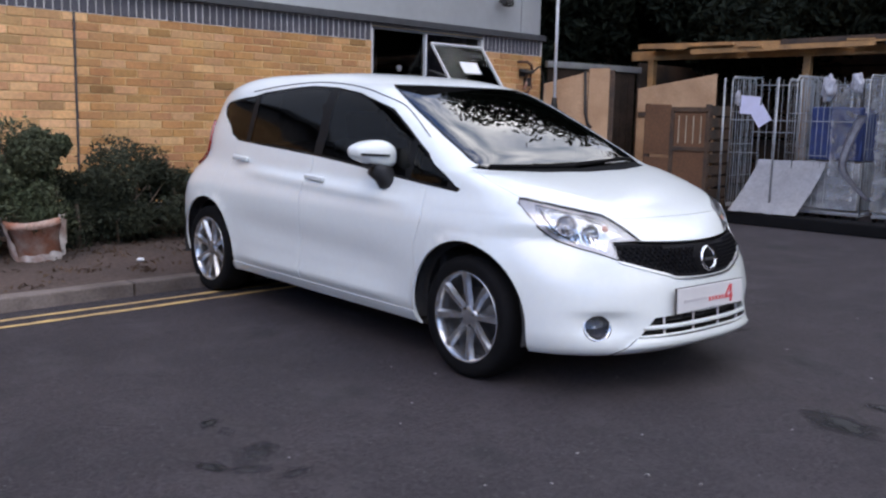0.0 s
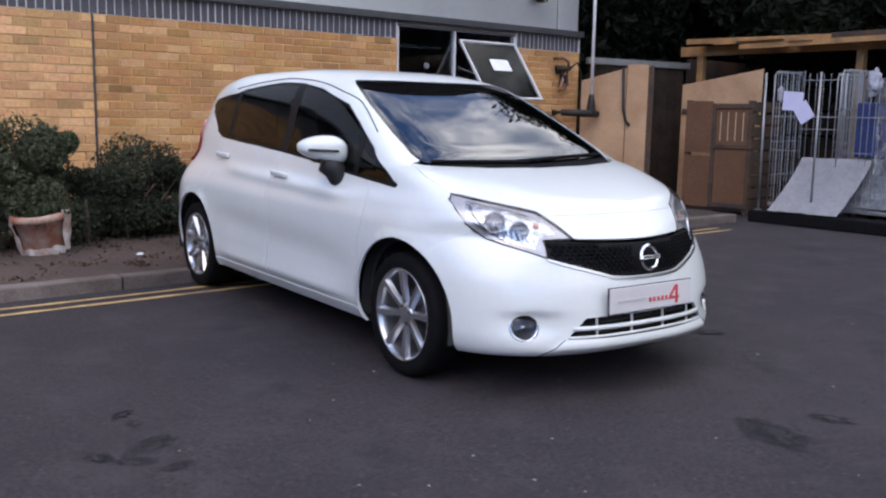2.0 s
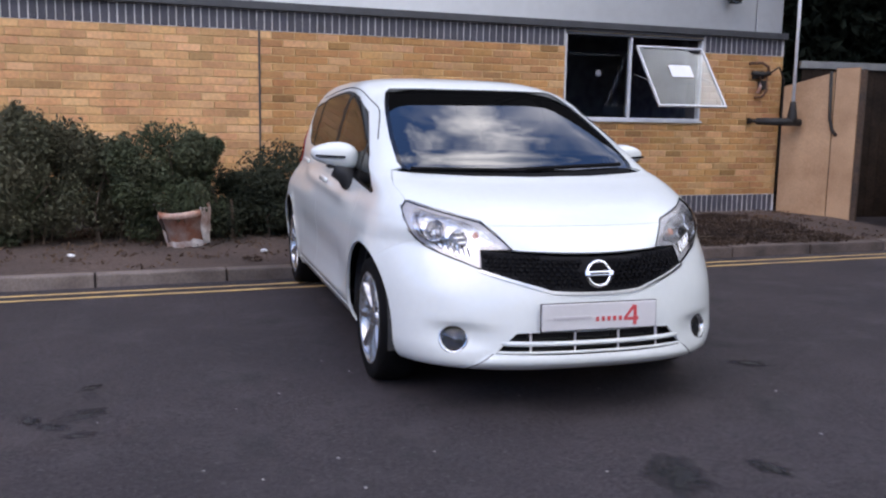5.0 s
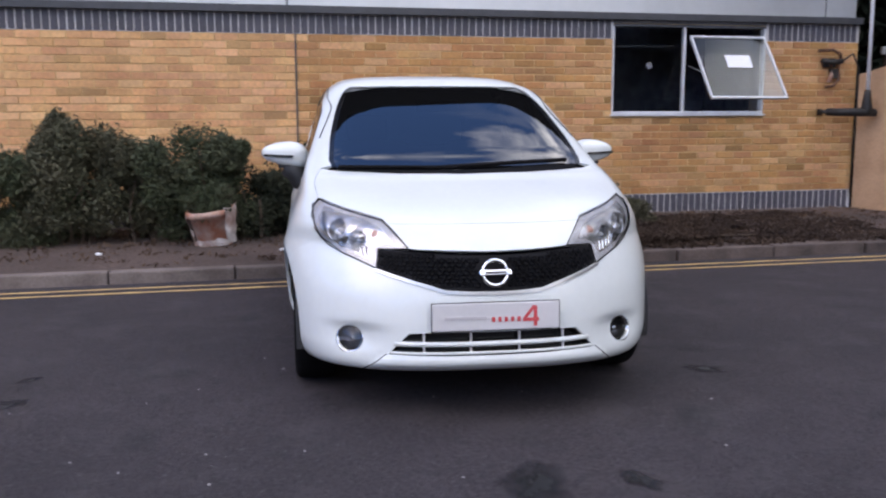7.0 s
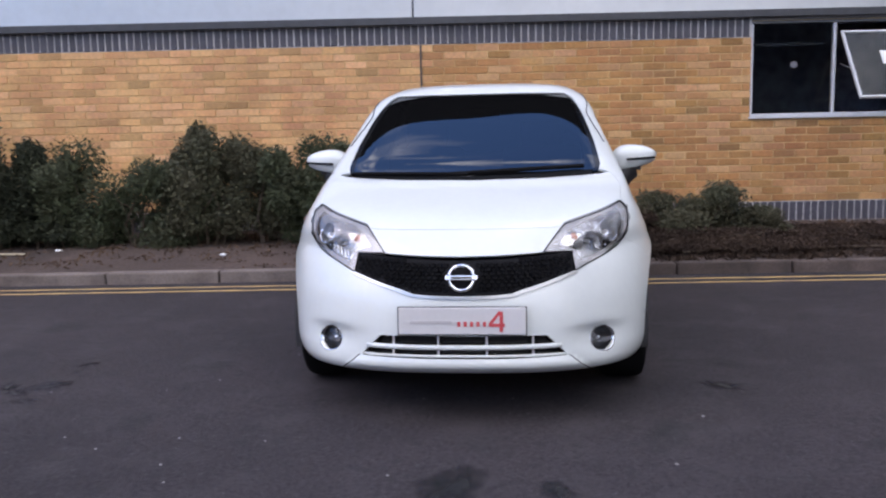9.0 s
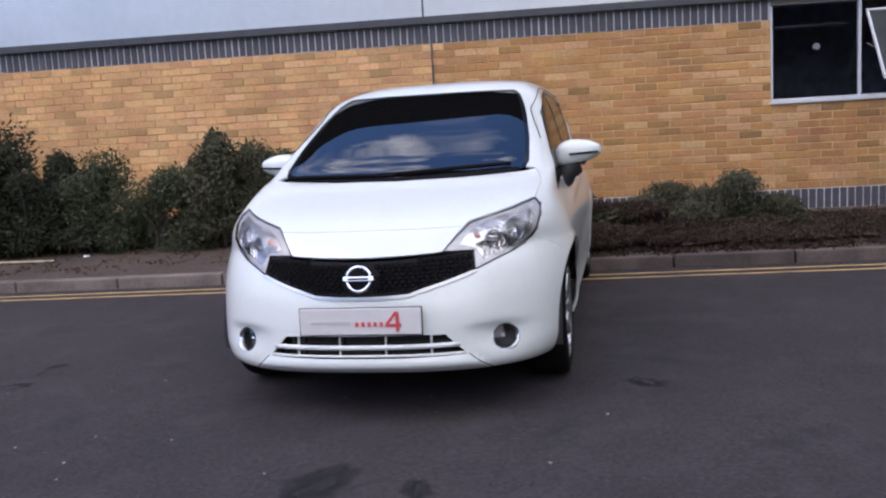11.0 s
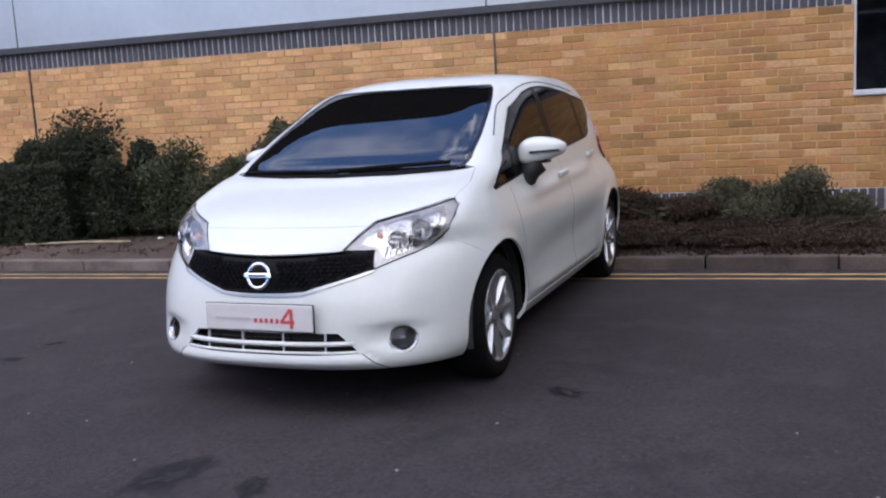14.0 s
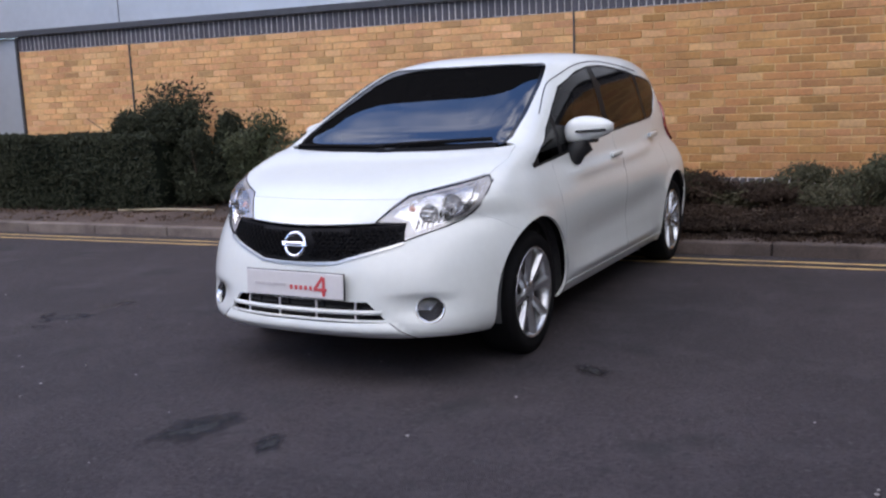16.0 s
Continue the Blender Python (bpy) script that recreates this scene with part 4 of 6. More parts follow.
for s0, s1, va, vb in ((.49, -.14, 1.002, .975), (-.02, -.52, .974, .982)):
    line = [skin(s0 + (s1 - s0) * f, pv(va + (vb - va) * f)) + skin_normal(np.array(s0 + (s1 - s0) * f), np.array(pv(va + (vb - va) * f))) * .011 for f in np.linspace(0, 1, 14)]
    part("wiper", tube(line, .010, 8), M["wiper"], car, "black wiper blade")

# inner walls, floor and wheel housings that stop the view through gaps
inner_half = [at_x(.3, .205), at_x(.6, .205)] + arc(ARCHES[0], 180 - a_low, a_low, .378) + [at_y(2.0, .21)] + arc(ARCHES[1], 180 - a_low, a_low, .378) + [at_y(3.8, .21), (END, v0), (END, pv(.86)), at_y(3.2, .86), at_y(1.9, .86), at_y(.86, .85), at_x(.6, .83)]
skin_patch("inner_body", [(0.0, v0)] + inner_half + [(0.0, pv(.80))], M["cabin"], car, lift=-.085, depth=.002, step=.08, label="dark inner structure")
skin_patch("inner_body", mirrored([(0.0, v0)] + inner_half + [(0.0, pv(.80))]), M["cabin"], car, lift=-.085, depth=.002, step=.08, label="dark inner structure")
part("floor_pan", box((0, 2.25, .225), (1.24, 3.1, .05), .02), M["cabin"], car)
part("undertray", box((0, .42, .235), (.90, .56, .04), .02), M["cabin"], car)
# unseen plates below the floor pan, added to deepen the shadow under the car
part("underbody", box((0, 2.06, .190), (1.14, 2.72, .05), .02), M["cabin"], car, "dark unseen plate added to deepen the shadow under the car")
for sx in (-1, 1):
    part("sill_shield", box((sx * .66, 1.98, .195), (.14, 1.72, .035), .012), M["cabin"], car)
part("bulkhead", box((0, 1.02, .58), (1.45, .04, .70)), M["cabin"], car)
for axle in AXLES:
    for sx in (-1, 1):
        prof = [(ARCH + .012, sx * .80), (ARCH + .012, sx * .55), (.05, sx * .55)]
        well = lathe(prof, 32, "x")
        bmesh.ops.translate(well, verts=well.verts, vec=(0, axle, HUB_Z))
        bmesh.ops.delete(well, geom=[v for v in well.verts if v.co.z < .20], context="VERTS")
        part("wheel_housing", well, M["cabin"], car)

# grille: recessed mesh, chrome lower edge, emblem
skin_patch("grille", grille, M["mesh_black"], car, lift=-.006, gap=.001, step=.03, label="black honeycomb grille")
hexes = bmesh.new()
for r in range(9):
    for c in range(-17, 18):
        x, z = (c + .5 * (r % 2)) * .0275, .545 + r * .0158
        s, v = at_x(x, z) if abs(x) > .001 else (0.0, pv(z))
        if not inside(np.array(inset(dense(grille, .02), .012)), np.array([[s, v]]))[0] or math.hypot(x, (z - .61) * 1.0) < .075:
            continue
        p, nrm = skin(s, v), skin_normal(np.array(s), np.array(v))
        side_way = np.cross([0, 0, 1.0], nrm)
        side_way /= np.linalg.norm(side_way)
        up = np.cross(nrm, side_way)
        outer, innr = [], []
        for k in range(6):
            a = math.pi / 3 * k + math.pi / 6
            for rad, lift, keep in ((.0150, -.004, outer), (.0105, .003, innr)):
                keep.append(hexes.verts.new(p + side_way * math.cos(a) * rad + up * math.sin(a) * rad * .95 + nrm * lift))
        for k in range(6):
            hexes.faces.new((outer[k], outer[(k + 1) % 6], innr[(k + 1) % 6], innr[k]))
tagged(part("grille_mesh", hexes, M["mesh_black"], car, "black honeycomb ribs"), kind="stuff")
strip_line = [at_x(.47, .616), at_x(.25, .553), at_x(.20, .537), at_x(.10, .531)]
strip_full = strip_line + [(0.0, pv(.530))] + mirrored(strip_line)
low_line = [(s, v - .010) for s, v in strip_full][::-1]
skin_patch("grille_trim", strip_full + low_line, M["satin_chrome"], car, lift=.006, step=.03, edge=.015, label="chrome strip under the grille")


def on_car(x, z, lift=0.0):
    s, v = at_x(x, z) if abs(x) > 1e-3 else (0.0, pv(z))
    return Vector(skin(s, v) + skin_normal(np.array(s), np.array(v)) * lift)


emblem_tilt = pose(0, on_car(0, .61).y - .022, .610, -14, 0, 0)
ringm = bmesh.new()
for k in range(40):
    for j in range(8):
        a, b = 2 * math.pi * k / 40, 2 * math.pi * j / 8
        ringm.verts.new(((.051 + .008 * math.cos(b)) * math.cos(a), .008 * math.sin(b), (.051 + .008 * math.cos(b)) * math.sin(a)))
ringm.verts.ensure_lookup_table()
for k in range(40):
    for j in range(8):
        ringm.faces.new([ringm.verts[q] for q in (k * 8 + j, ((k + 1) % 40) * 8 + j, ((k + 1) % 40) * 8 + (j + 1) % 8, k * 8 + (j + 1) % 8)])
bmesh.ops.recalc_face_normals(ringm, faces=ringm.faces)
emblem = part("emblem", ringm, M["chrome"], car, "chrome ring with a cross bar", smooth=True)
emblem.matrix_basis = emblem_tilt
part("emblem_bar", box((0, -.004, 0), (.132, .014, .023), .005), M["chrome"], emblem)
part("print_bar", box((0, -.0115, 0), (.086, .002, .009)), M["dark_metal"], emblem, "dark bar across the badge")

# show plate
plate = part("show_plate", box((0, 0, 0), (.52, .012, .111), .005), M["plate"], car, "grey advertising plate with red print")
plate.matrix_basis = pose(0, -.032, .437, -3, 0, 0)
part("plate_border", box((0, .003, 0), (.528, .008, .119), .004), M["black_plastic"], plate)
part("print_bar", box((-.125, -.0075, -.004), (.17, .003, .012)), M["grey_ink"], plate, "faint grey printed bar")
for k in range(5):
    part("print_bar", box((-.012 + k * .026, -.0075, -.012), (.013, .003, .019)), M["red_ink"], plate, "red printed bar")
for c, s, r in (((.160, -.0075, -.002), (.014, .003, .082), 0), ((.142, -.0075, -.016), (.066, .003, .013), 0), ((.135, -.0075, .013), (.012, .003, .066), 38)):
    part("print_mark", box(c, s, turn=(0, r, 0)), M["red_ink"], plate, "bold red printed mark")

# lower intake
skin_patch("intake_back", intake, M["gloss_black"], car, lift=-.045, step=.05, label="black lower air intake")
for z, h, wid in ((.324, .022, .405), (.288, .012, .43)):
    line = [on_car(x, z, -.006) for x in np.linspace(-wid, wid, 25)]
    part("intake_bar", tube(line, h / 2, 8), M["paint"], car, "white bar across the intake", smooth=True)
for x in (-.29, -.10, .10, .29):
    part("intake_strut", tube([on_car(x, .368, -.012), on_car(x, .282, -.012)], .005, 6), M["lamp_grey"], car)

for sx in (-1, 1):
    turn = (lambda p: p) if sx > 0 else mirrored
    # fog lamp
    c = on_car(sx * .578, .330, -.02)
    nrm = Vector(skin_normal(np.array(sx * FOG[0]), np.array(FOG[1])))
    q = nrm.to_track_quat("Z", "Y").to_matrix().to_4x4()
    fog = part("fog_lamp", lathe([(.065, .010), (.064, .022), (.057, .026), (.052, .010)], 32, "z"), M["fog_ring"], car, "round fog lamp with chrome ring", smooth=True)
    fog.matrix_basis = Matrix.Translation(c) @ q
    part("reflector", lathe([(.052, .008), (.043, -.015), (.022, -.035), (.001, -.04)], 32, "z"), M["fog_dark"], fog, smooth=True)
    part("bulb_shield", lathe([(.001, .000), (.013, -.003), (.015, -.02), (.010, -.035)], 20, "z"), M["chrome"], fog, smooth=True)
    part("lens", lathe([(.001, .018), (.027, .016), (.052, .010)], 32, "z"), M["lens"], fog, smooth=True)
    part("surround", lathe([(.070, -.006), (.065, .008), (.060, .012)], 32, "z"), M["paint"], fog, smooth=True)
    # headlamp: housing, reflectors, bulbs, lens
    bowls = []
    for x, z, r in ((.618, .764, .045), (.538, .726, .040)):
        p, nrm = on_car(x, z), Vector(skin_normal(*map(np.array, at_x(x, z))))
        side_way = Vector((0, 0, 1)).cross(nrm).normalized()
        up = nrm.cross(side_way)
        ring = [p + side_way * r * math.cos(a) + up * r * math.sin(a) for a in (2 * math.pi * k / 24 for k in range(24))]
        bowls.append((x, z, r, [at_x(q.x, q.z) for q in ring]))
    pits = [turn(b[3]) for b in bowls]
    head = skin_patch("headlamp", turn(lamp), M["lamp_grey"], car, pits, lift=-.010, gap=.001, step=.03, label="clear headlamp with silver reflectors")
    band_in = [at_x(.40, .72), at_x(.435, .772), at_x(.50, .806), at_x(.60, .830), at_x(.665, .852), at_y(.42, .80), at_y(.36, .728), at_x(.60, .690), at_x(.50, .655), at_x(.47, .70)]
    skin_patch("reflector", turn(band_in), M["lamp_silver"], head, pits, lift=-.007, step=.02)
    for x, z, r, _ in bowls:
        p, nrm = on_car(sx * x, z, -.012), Vector(skin_normal(*map(np.array, at_x(sx * x, z))))
        bowl = part("lamp_bowl", lathe([(r * 1.10, .004), (r * 1.04, .010), (r * .98, .004), (r * .86, -.012), (r * .45, -.028), (.001, -.032)], 32, "y"), M["lamp_bowl"], head, smooth=True)
        bowl.matrix_basis = Matrix.Translation(p) @ nrm.to_track_quat("Y", "Z").to_matrix().to_4x4()
        part("bulb", lathe([(.001, -.004), (.007, -.007), (.009, -.016), (.008, -.030)], 16, "y"), M["lamp_grey"], bowl, smooth=True)
    amber = part("indicator_bulb", lathe([(.001, .026), (.017, .018), (.024, .007), (.019, -.010)], 24, "y"), M["lamp_amber"], head, "orange indicator bulb", smooth=True)
    amber.matrix_basis = Matrix.Translation(on_car(sx * .468, .752, -.026)) @ pose(0, 0, 0, 180, 0, sx * -14)
    ribs = bmesh.new()
    for k in range(5):
        f = k / 4
        tube([on_car(sx * (.50 + .03 * f), .70 + .085 * f, -.012), on_car(sx * (.535 + .03 * f), .690 + .090 * f, -.010)], .004, 6, ribs)
    part("reflector_rib", ribs, M["chrome"], head)
    # fine upright flutes and dark steps in the reflector
    flutes, steps = bmesh.new(), bmesh.new()
    for k in range(9):
        f = k / 8
        x0 = .500 + .150 * f
        tube([on_car(sx * x0, .662 + .052 * f, -.004), on_car(sx * (x0 + .004), .700 + .062 * f, -.003)], .0042, 6, flutes)
    for x0, z0, x1, z1 in ((.600, .690, .630, .715), (.630, .715, .665, .742), (.665, .742, .678, .790), (.678, .790, .672, .826)):
        tube([on_car(sx * (x0 + (x1 - x0) * f), z0 + (z1 - z0) * f, -.003) for f in (0, .33, .66, 1)], .0032, 6, steps)
    part("reflector_flutes", flutes, M["chrome"], head, "fine upright flutes of the reflector")
    part("reflector_step", steps, M["fog_dark"], head, "dark step between the reflectors")
    skin_patch("lamp_bezel", turn(dense(lamp, .02)), M["trim_black"], head, [turn(inset(dense(lamp, .02), .0035))], lift=-.002, depth=.010, gap=.0012, step=.03)
    rim = [on_car(sx * x, z, .001) for x, z in ((.335, .697), (.385, .757), (.43, .803), (.52, .826), (.60, .846), (.68, .871))]
    part("lamp_edge", tube(rim, .0026, 6), M["trim_black"], head, "dark seal round the lamp")
    low = [on_car(sx * x, z, .002) for x, z in ((.467, .617), (.53, .643), (.60, .668), (.655, .694))] + [Vector((sx * p[0], p[1], p[2])) for p in (skin(*at_y(y, z)) for y, z in ((.40, .75), (.455, .805), (.525, .852)))]
    part("lamp_edge", tube(low, .0028, 6), M["trim_black"], head, "dark seal round the lamp")
    skin_patch("lens", turn(lamp), M["lens"], head, lift=.002, depth=.004, gap=.003, step=.03)
    # thin dark bar laid along the lip's crease in place of its shade
    lip = [on_car(sx * (.437 + .088 * f), .281 - .074 * f, .0005) for f in np.linspace(0, 1, 8)]
    part("lip_seam", tube(lip, .0022, 6), M["trim_black"], car, "dark line for the shade along the bumper lip crease")
    # tail lamp
    tail = [at_y(3.56, 1.15), at_y(3.70, 1.16), at_y(3.74, 1.02), at_y(3.78, .88), at_y(3.62, .84), at_y(3.50, .98)]
    skin_patch("tail_lamp", turn(rounded(tail, 1)), M["lamp_red"], car, lift=.018, depth=.03, step=.04, label="red tail lamp")
    # door mirror
    def cap_shape():
        b = bmesh.new()
        bmesh.ops.create_uvsphere(b, u_segments=32, v_segments=20, radius=1.0)
        for w in b.verts:
            x, y, z = w.co
            px, py, pz = (math.copysign(abs(c) ** e, c) for c, e in ((x, .70), (y, .70), (z, .70)))
            taper = 1 - .30 * px
            rise = (1.06 - .26 * px ** 2) if z > 0 else .88
            w.co = (px * .118, py * .072 * (1.0 if y < 0 else .7) + .018 * px, pz * .054 * taper * rise + .010 * px)
        return b
    mir = part("door_mirror", cap_shape(), M["paint"], car, "white door mirror on a black foot", smooth=True)
    mir.matrix_basis = pose(sx * .848, 1.450, 1.027, 0, 0, 0) @ Matrix.Diagonal((sx * 1.06, 1.06, 1.24, 1))
    part("mirror_foot", tube([(-.088, -.035, -.135), (-.080, -.030, -.115), (-.055, -.018, -.075), (-.01, -.005, -.045)], [.036, .052, .052, .050], 12), M["black_plastic"], mir, smooth=True)
    part("mirror_tray", box((-.02, .0, -.044), (.11, .085, .020), .008), M["black_plastic"], mir)
    part("mirror_glass", box((-.022, .050, .003), (.145, .006, .058), .003), M["chrome"], mir)
    part("repeater", box((.03, -.074, -.002), (.15, .012, .010), .004, turn=(0, -2, 12)), M["gloss_black"], mir, "thin dark indicator strip")
    # door handles
    for y, z in ((2.05, .850), (2.97, .925)):
        s, v = at_y(y, z)
        p = skin(sx * s, v) + skin_normal(np.array(sx * s), np.array(v)) * .020
        h = part("door_handle", box((0, 0, 0), (.022, .185, .030), .010, segments=3), M["paint"], car, "white door handle", smooth=True)
        h.matrix_basis = pose(*p, 3, 0, 0)
        bowl = [(s + .055 * math.cos(a), v + .026 * math.sin(a)) for a in (2 * math.pi * k / 20 for k in range(20))]
        skin_patch("handle_recess", turn(bowl), M["paint"], h.parent, lift=.0025, depth=.003, step=.03, label="shallow recess behind the handle")

# wheels
def wheel():
    w = new("wheel")
    tyre = lathe([(.205, -.085), (.225, -.092), (.256, -.098), (.280, -.090), (.290, -.070), (.2925, -.030), (.293, 0), (.2925, .030), (.290, .070), (.280, .090), (.256, .098), (.225, .092), (.205, .085)], 56, "x")
    part("tyre", tyre, M["tyre"], w, smooth=True)
    rim = lathe([(.196, -.080), (.206, .078), (.216, .088), (.219, .092), (.215, .096), (.206, .090), (.198, .070), (.192, .040), (.188, -.02)], 56, "x")
    rim_ob = part("rim", rim, M["alloy"], w, "silver alloy rim", smooth=True)
    part("brake_disc", lathe([(.135, .0), (.135, .012), (.06, .014), (.055, .03), (.001, .03)], 40, "x"), M["dark_metal"], w, smooth=True)
    part("wheel_back", lathe([(.195, -.01), (.10, -.012), (.001, -.012)], 32, "x"), M["cabin"], w)
    sp = bmesh.new()
    for k in range(8):
        a = 2 * math.pi * k / 8 + .09
        c, s = math.cos(a), math.sin(a)
        for x0, r0, r1, w0, w1, d in ((.070, .045, .207, .019, .014, .022),):
            quad = []
            for r, wd, xx in ((r0, w0, .070), (.12, w0 * 1.05, .082), (r1, w1 * 1.75, .090)):
                for side_, dx in ((-1, -d), (-.55, 0), (.55, 0), (1, -d)):
                    quad.append(sp.verts.new((xx + dx, c * r - s * wd * side_, s * r + c * wd * side_)))
            for i in range(2):
                for j in range(3):
                    sp.faces.new((quad[i * 4 + j], quad[i * 4 + j + 1], quad[i * 4 + 4 + j + 1], quad[i * 4 + 4 + j]))
    bmesh.ops.recalc_face_normals(sp, faces=sp.faces)
    part("spokes", sp, M["alloy"], w, "eight broad silver spokes")
    part("centre_cap", lathe([(.055, .045), (.058, .066), (.045, .074), (.030, .076), (.001, .077)], 28, "x"), M["alloy"], w, smooth=True)
    for k in range(4):
        a = math.pi / 2 * k + .4
        n = lathe([(.009, .06), (.009, .076), (.001, .076)], 8, "x")
        bmesh.ops.translate(n, verts=n.verts, vec=(0, math.cos(a) * .042, math.sin(a) * .042))
        part("wheel_nut", n, M["dark_metal"], w)
    return w


first = wheel()
first.parent = car
first.matrix_basis = pose(.712, AXLES[0], .293)
for sx, axle, turn_deg in ((1, AXLES[1], 0), (-1, AXLES[0], 180), (-1, AXLES[1], 180)):
    other = copy_thing(first, pose(sx * .712, axle, .293, 23 if axle > 2 else 0, 0, turn_deg))

# cabin
def seat(x, y):
    s = part("seat", box((0, 0, .14), (.50, .50, .16), .05, segments=3), M["cabin"], car, "dark cloth seat", smooth=True)
    s.matrix_basis = pose(x, y, .33)
    part("backrest", box((0, .30, .46), (.48, .14, .60), .05, turn=(-14, 0, 0), segments=3), M["cabin"], s, smooth=True)
    part("headrest", box((0, .42, .83), (.26, .09, .16), .035, turn=(-10, 0, 0), segments=3), M["cabin"], s, smooth=True)


seat(-.36, 1.75)
seat(.36, 1.75)
bench = part("rear_bench", box((0, 2.75, .47), (1.25, .50, .18), .05, segments=3), M["cabin"], car, "dark rear bench seat", smooth=True)
part("bench_back", box((0, 3.02, .74), (1.25, .15, .58), .05, turn=(-12, 0, 0), segments=3), M["cabin"], bench, smooth=True)
part("dashboard", box((0, 1.18, .80), (1.38, .50, .22), .06, segments=3), M["cabin"], car, "dark dashboard", smooth=True)
wheel_ring = bmesh.new()
wr = [(.17 * math.cos(a), 0, .17 * math.sin(a)) for a in (2 * math.pi * k / 28 for k in range(29))]
tube(wr, .014, 8, wheel_ring)
steer = part("steering_wheel", wheel_ring, M["black_plastic"], car, smooth=True)
steer.matrix_basis = pose(-.36, 1.44, .90, -25, 0, 0)
part("steering_hub", box((0, 0, -.01), (.32, .03, .05), .012), M["black_plastic"], steer)
skin_patch("headliner", [(-1.0, pv(1.40)), (1.0, pv(1.40)), (3.3, pv(1.37)), (3.3, TOPV), (-3.3, TOPV), (-3.3, pv(1.37))], M["headliner"], car, lift=-.03, depth=.002, step=.1)
part("rear_view_mirror", box((0, 1.62, 1.285), (.24, .03, .065), .015), M["black_plastic"], car)

# ---- the bed: shrubs, hedge, pot, litter ----
def shrub(name, label, blobs, seed, count, size, mat, group="shrubs along the wall", bare=1.0):
    """blobs: (x, y, z, rx, ry, rz) clumps."""
    rng = np.random.default_rng(seed)
    b = np.array(blobs, float)
    base = thing(name, label, "shrub", group, pose(float(b[:, 0].mean()), float(b[:, 1].mean()), .11))
    off = np.array([b[:, 0].mean(), b[:, 1].mean(), .11])
    cs, rs = [], []
    for x, y, z, rx, ry, rz in blobs:
        for _ in range(9):
            d = rng.normal(size=3)
            d /= np.linalg.norm(d)
            f = .35 + .55 * rng.random()
            cs.append((x + d[0] * rx * f, y + d[1] * ry * f, max(.16, z + d[2] * rz * f)))
            q = .30 + .28 * rng.random()
            rs.append((rx * q, ry * q, rz * q))
    vs, fs = leaves(rng, cs, rs, count, size)
    # the stems stand nearly bare at the foot
    quads = vs.reshape(-1, 4, 3)
    keep = (quads[:, :, 2].min(1) > .30) | (rng.random(len(quads)) < bare)
    vs = quads[keep].reshape(-1, 3)
    k = np.arange(len(vs) // 4)[:, None] * 4
    fs = np.concatenate([k + np.array([[0, 1, 2]]), k + np.array([[0, 2, 3]])])
    vs[:, 2] = np.maximum(vs[:, 2], .13)
    part("foliage", (vs - off, fs), mat, base)
    stems = bmesh.new()
    for k in range(len(blobs) * 6):
        x, y, z, rx, ry, rz = blobs[k % len(blobs)]
        x0, y0 = x + rng.normal() * rx * .3, y + rng.normal() * ry * .25
        p1 = (x0 + rng.normal() * .04, y0 + rng.normal() * .03, .13 + (z - .1) * .5)
        p2 = (x0 + rng.normal() * rx * .35, y0 + rng.normal() * ry * .3, z + rz * .35)
        tube([np.array(p) - off for p in ((x0, y0, .06), p1, p2)], [.014, .010, .004], 5, stems)
    tagged(part("woody_stem", stems, M["bark"], base), kind="stuff")
    return base


shrub("shrub", "green shrub with upright leafy stems in the bed", [(-1.30, 5.05, .60, .50, .42, .50), (-1.08, 5.0, .86, .26, .26, .26), (-1.62, 5.05, .70, .34, .36, .40)], 11, 26250, .0228, M["leaf"], bare=.9)
shrub("shrub", "dense dark green shrub close to the wall", [(-.62, 5.12, .48, .50, .42, .38), (-.15, 5.2, .50, .42, .36, .38), (-.95, 5.22, .42, .42, .36, .34), (-.40, 5.25, .38, .50, .34, .30), (.22, 5.22, .44, .42, .34, .34)], 12, 38500, .0213, M["leaf_hedge"], bare=.85)
shrub("shrub", "tall loose grey-green shrub against the brick", [(-2.68, 5.10, .80, .36, .40, .48), (-2.25, 5.10, .80, .36, .40, .48), (-2.45, 5.12, .50, .60, .42, .42), (-1.90, 5.12, .62, .30, .36, .44)], 13, 33250, .0243, M["leaf_dry"])
shrub("shrub", "low grey-green shrub in the bed", [(-2.95, 5.08, .52, .60, .42, .48), (-3.55, 5.1, .56, .55, .42, .50)], 14, 28000, .0228, M["leaf"])
shrub("shrub", "big rounded dark shrub rising over the hedge", [(-4.98, 5.15, .90, .66, .45, .66), (-4.15, 5.12, .62, .55, .44, .52), (-5.35, 5.2, .68, .45, .40, .46), (-4.35, 5.05, .60, .50, .42, .44), (-4.60, 4.98, .36, .60, .34, .26), (-3.90, 4.98, .36, .50, .38, .26)], 15, 66500, .0258, M["leaf_hedge"])
shrub("shrub", "low dry olive shrub beside the car's tail", [(2.0, 5.12, .34, .50, .40, .25), (2.5, 5.10, .33, .46, .38, .27), (2.9, 5.15, .24, .36, .32, .16)], 16, 24500, .0182, M["leaf_dry"])
shrub("shrub", "sparse low shrub behind the car", [(.75, 5.3, .34, .45, .30, .24), (1.35, 5.25, .32, .40, .30, .22)], 17, 14000, .0198, M["leaf_dry"])

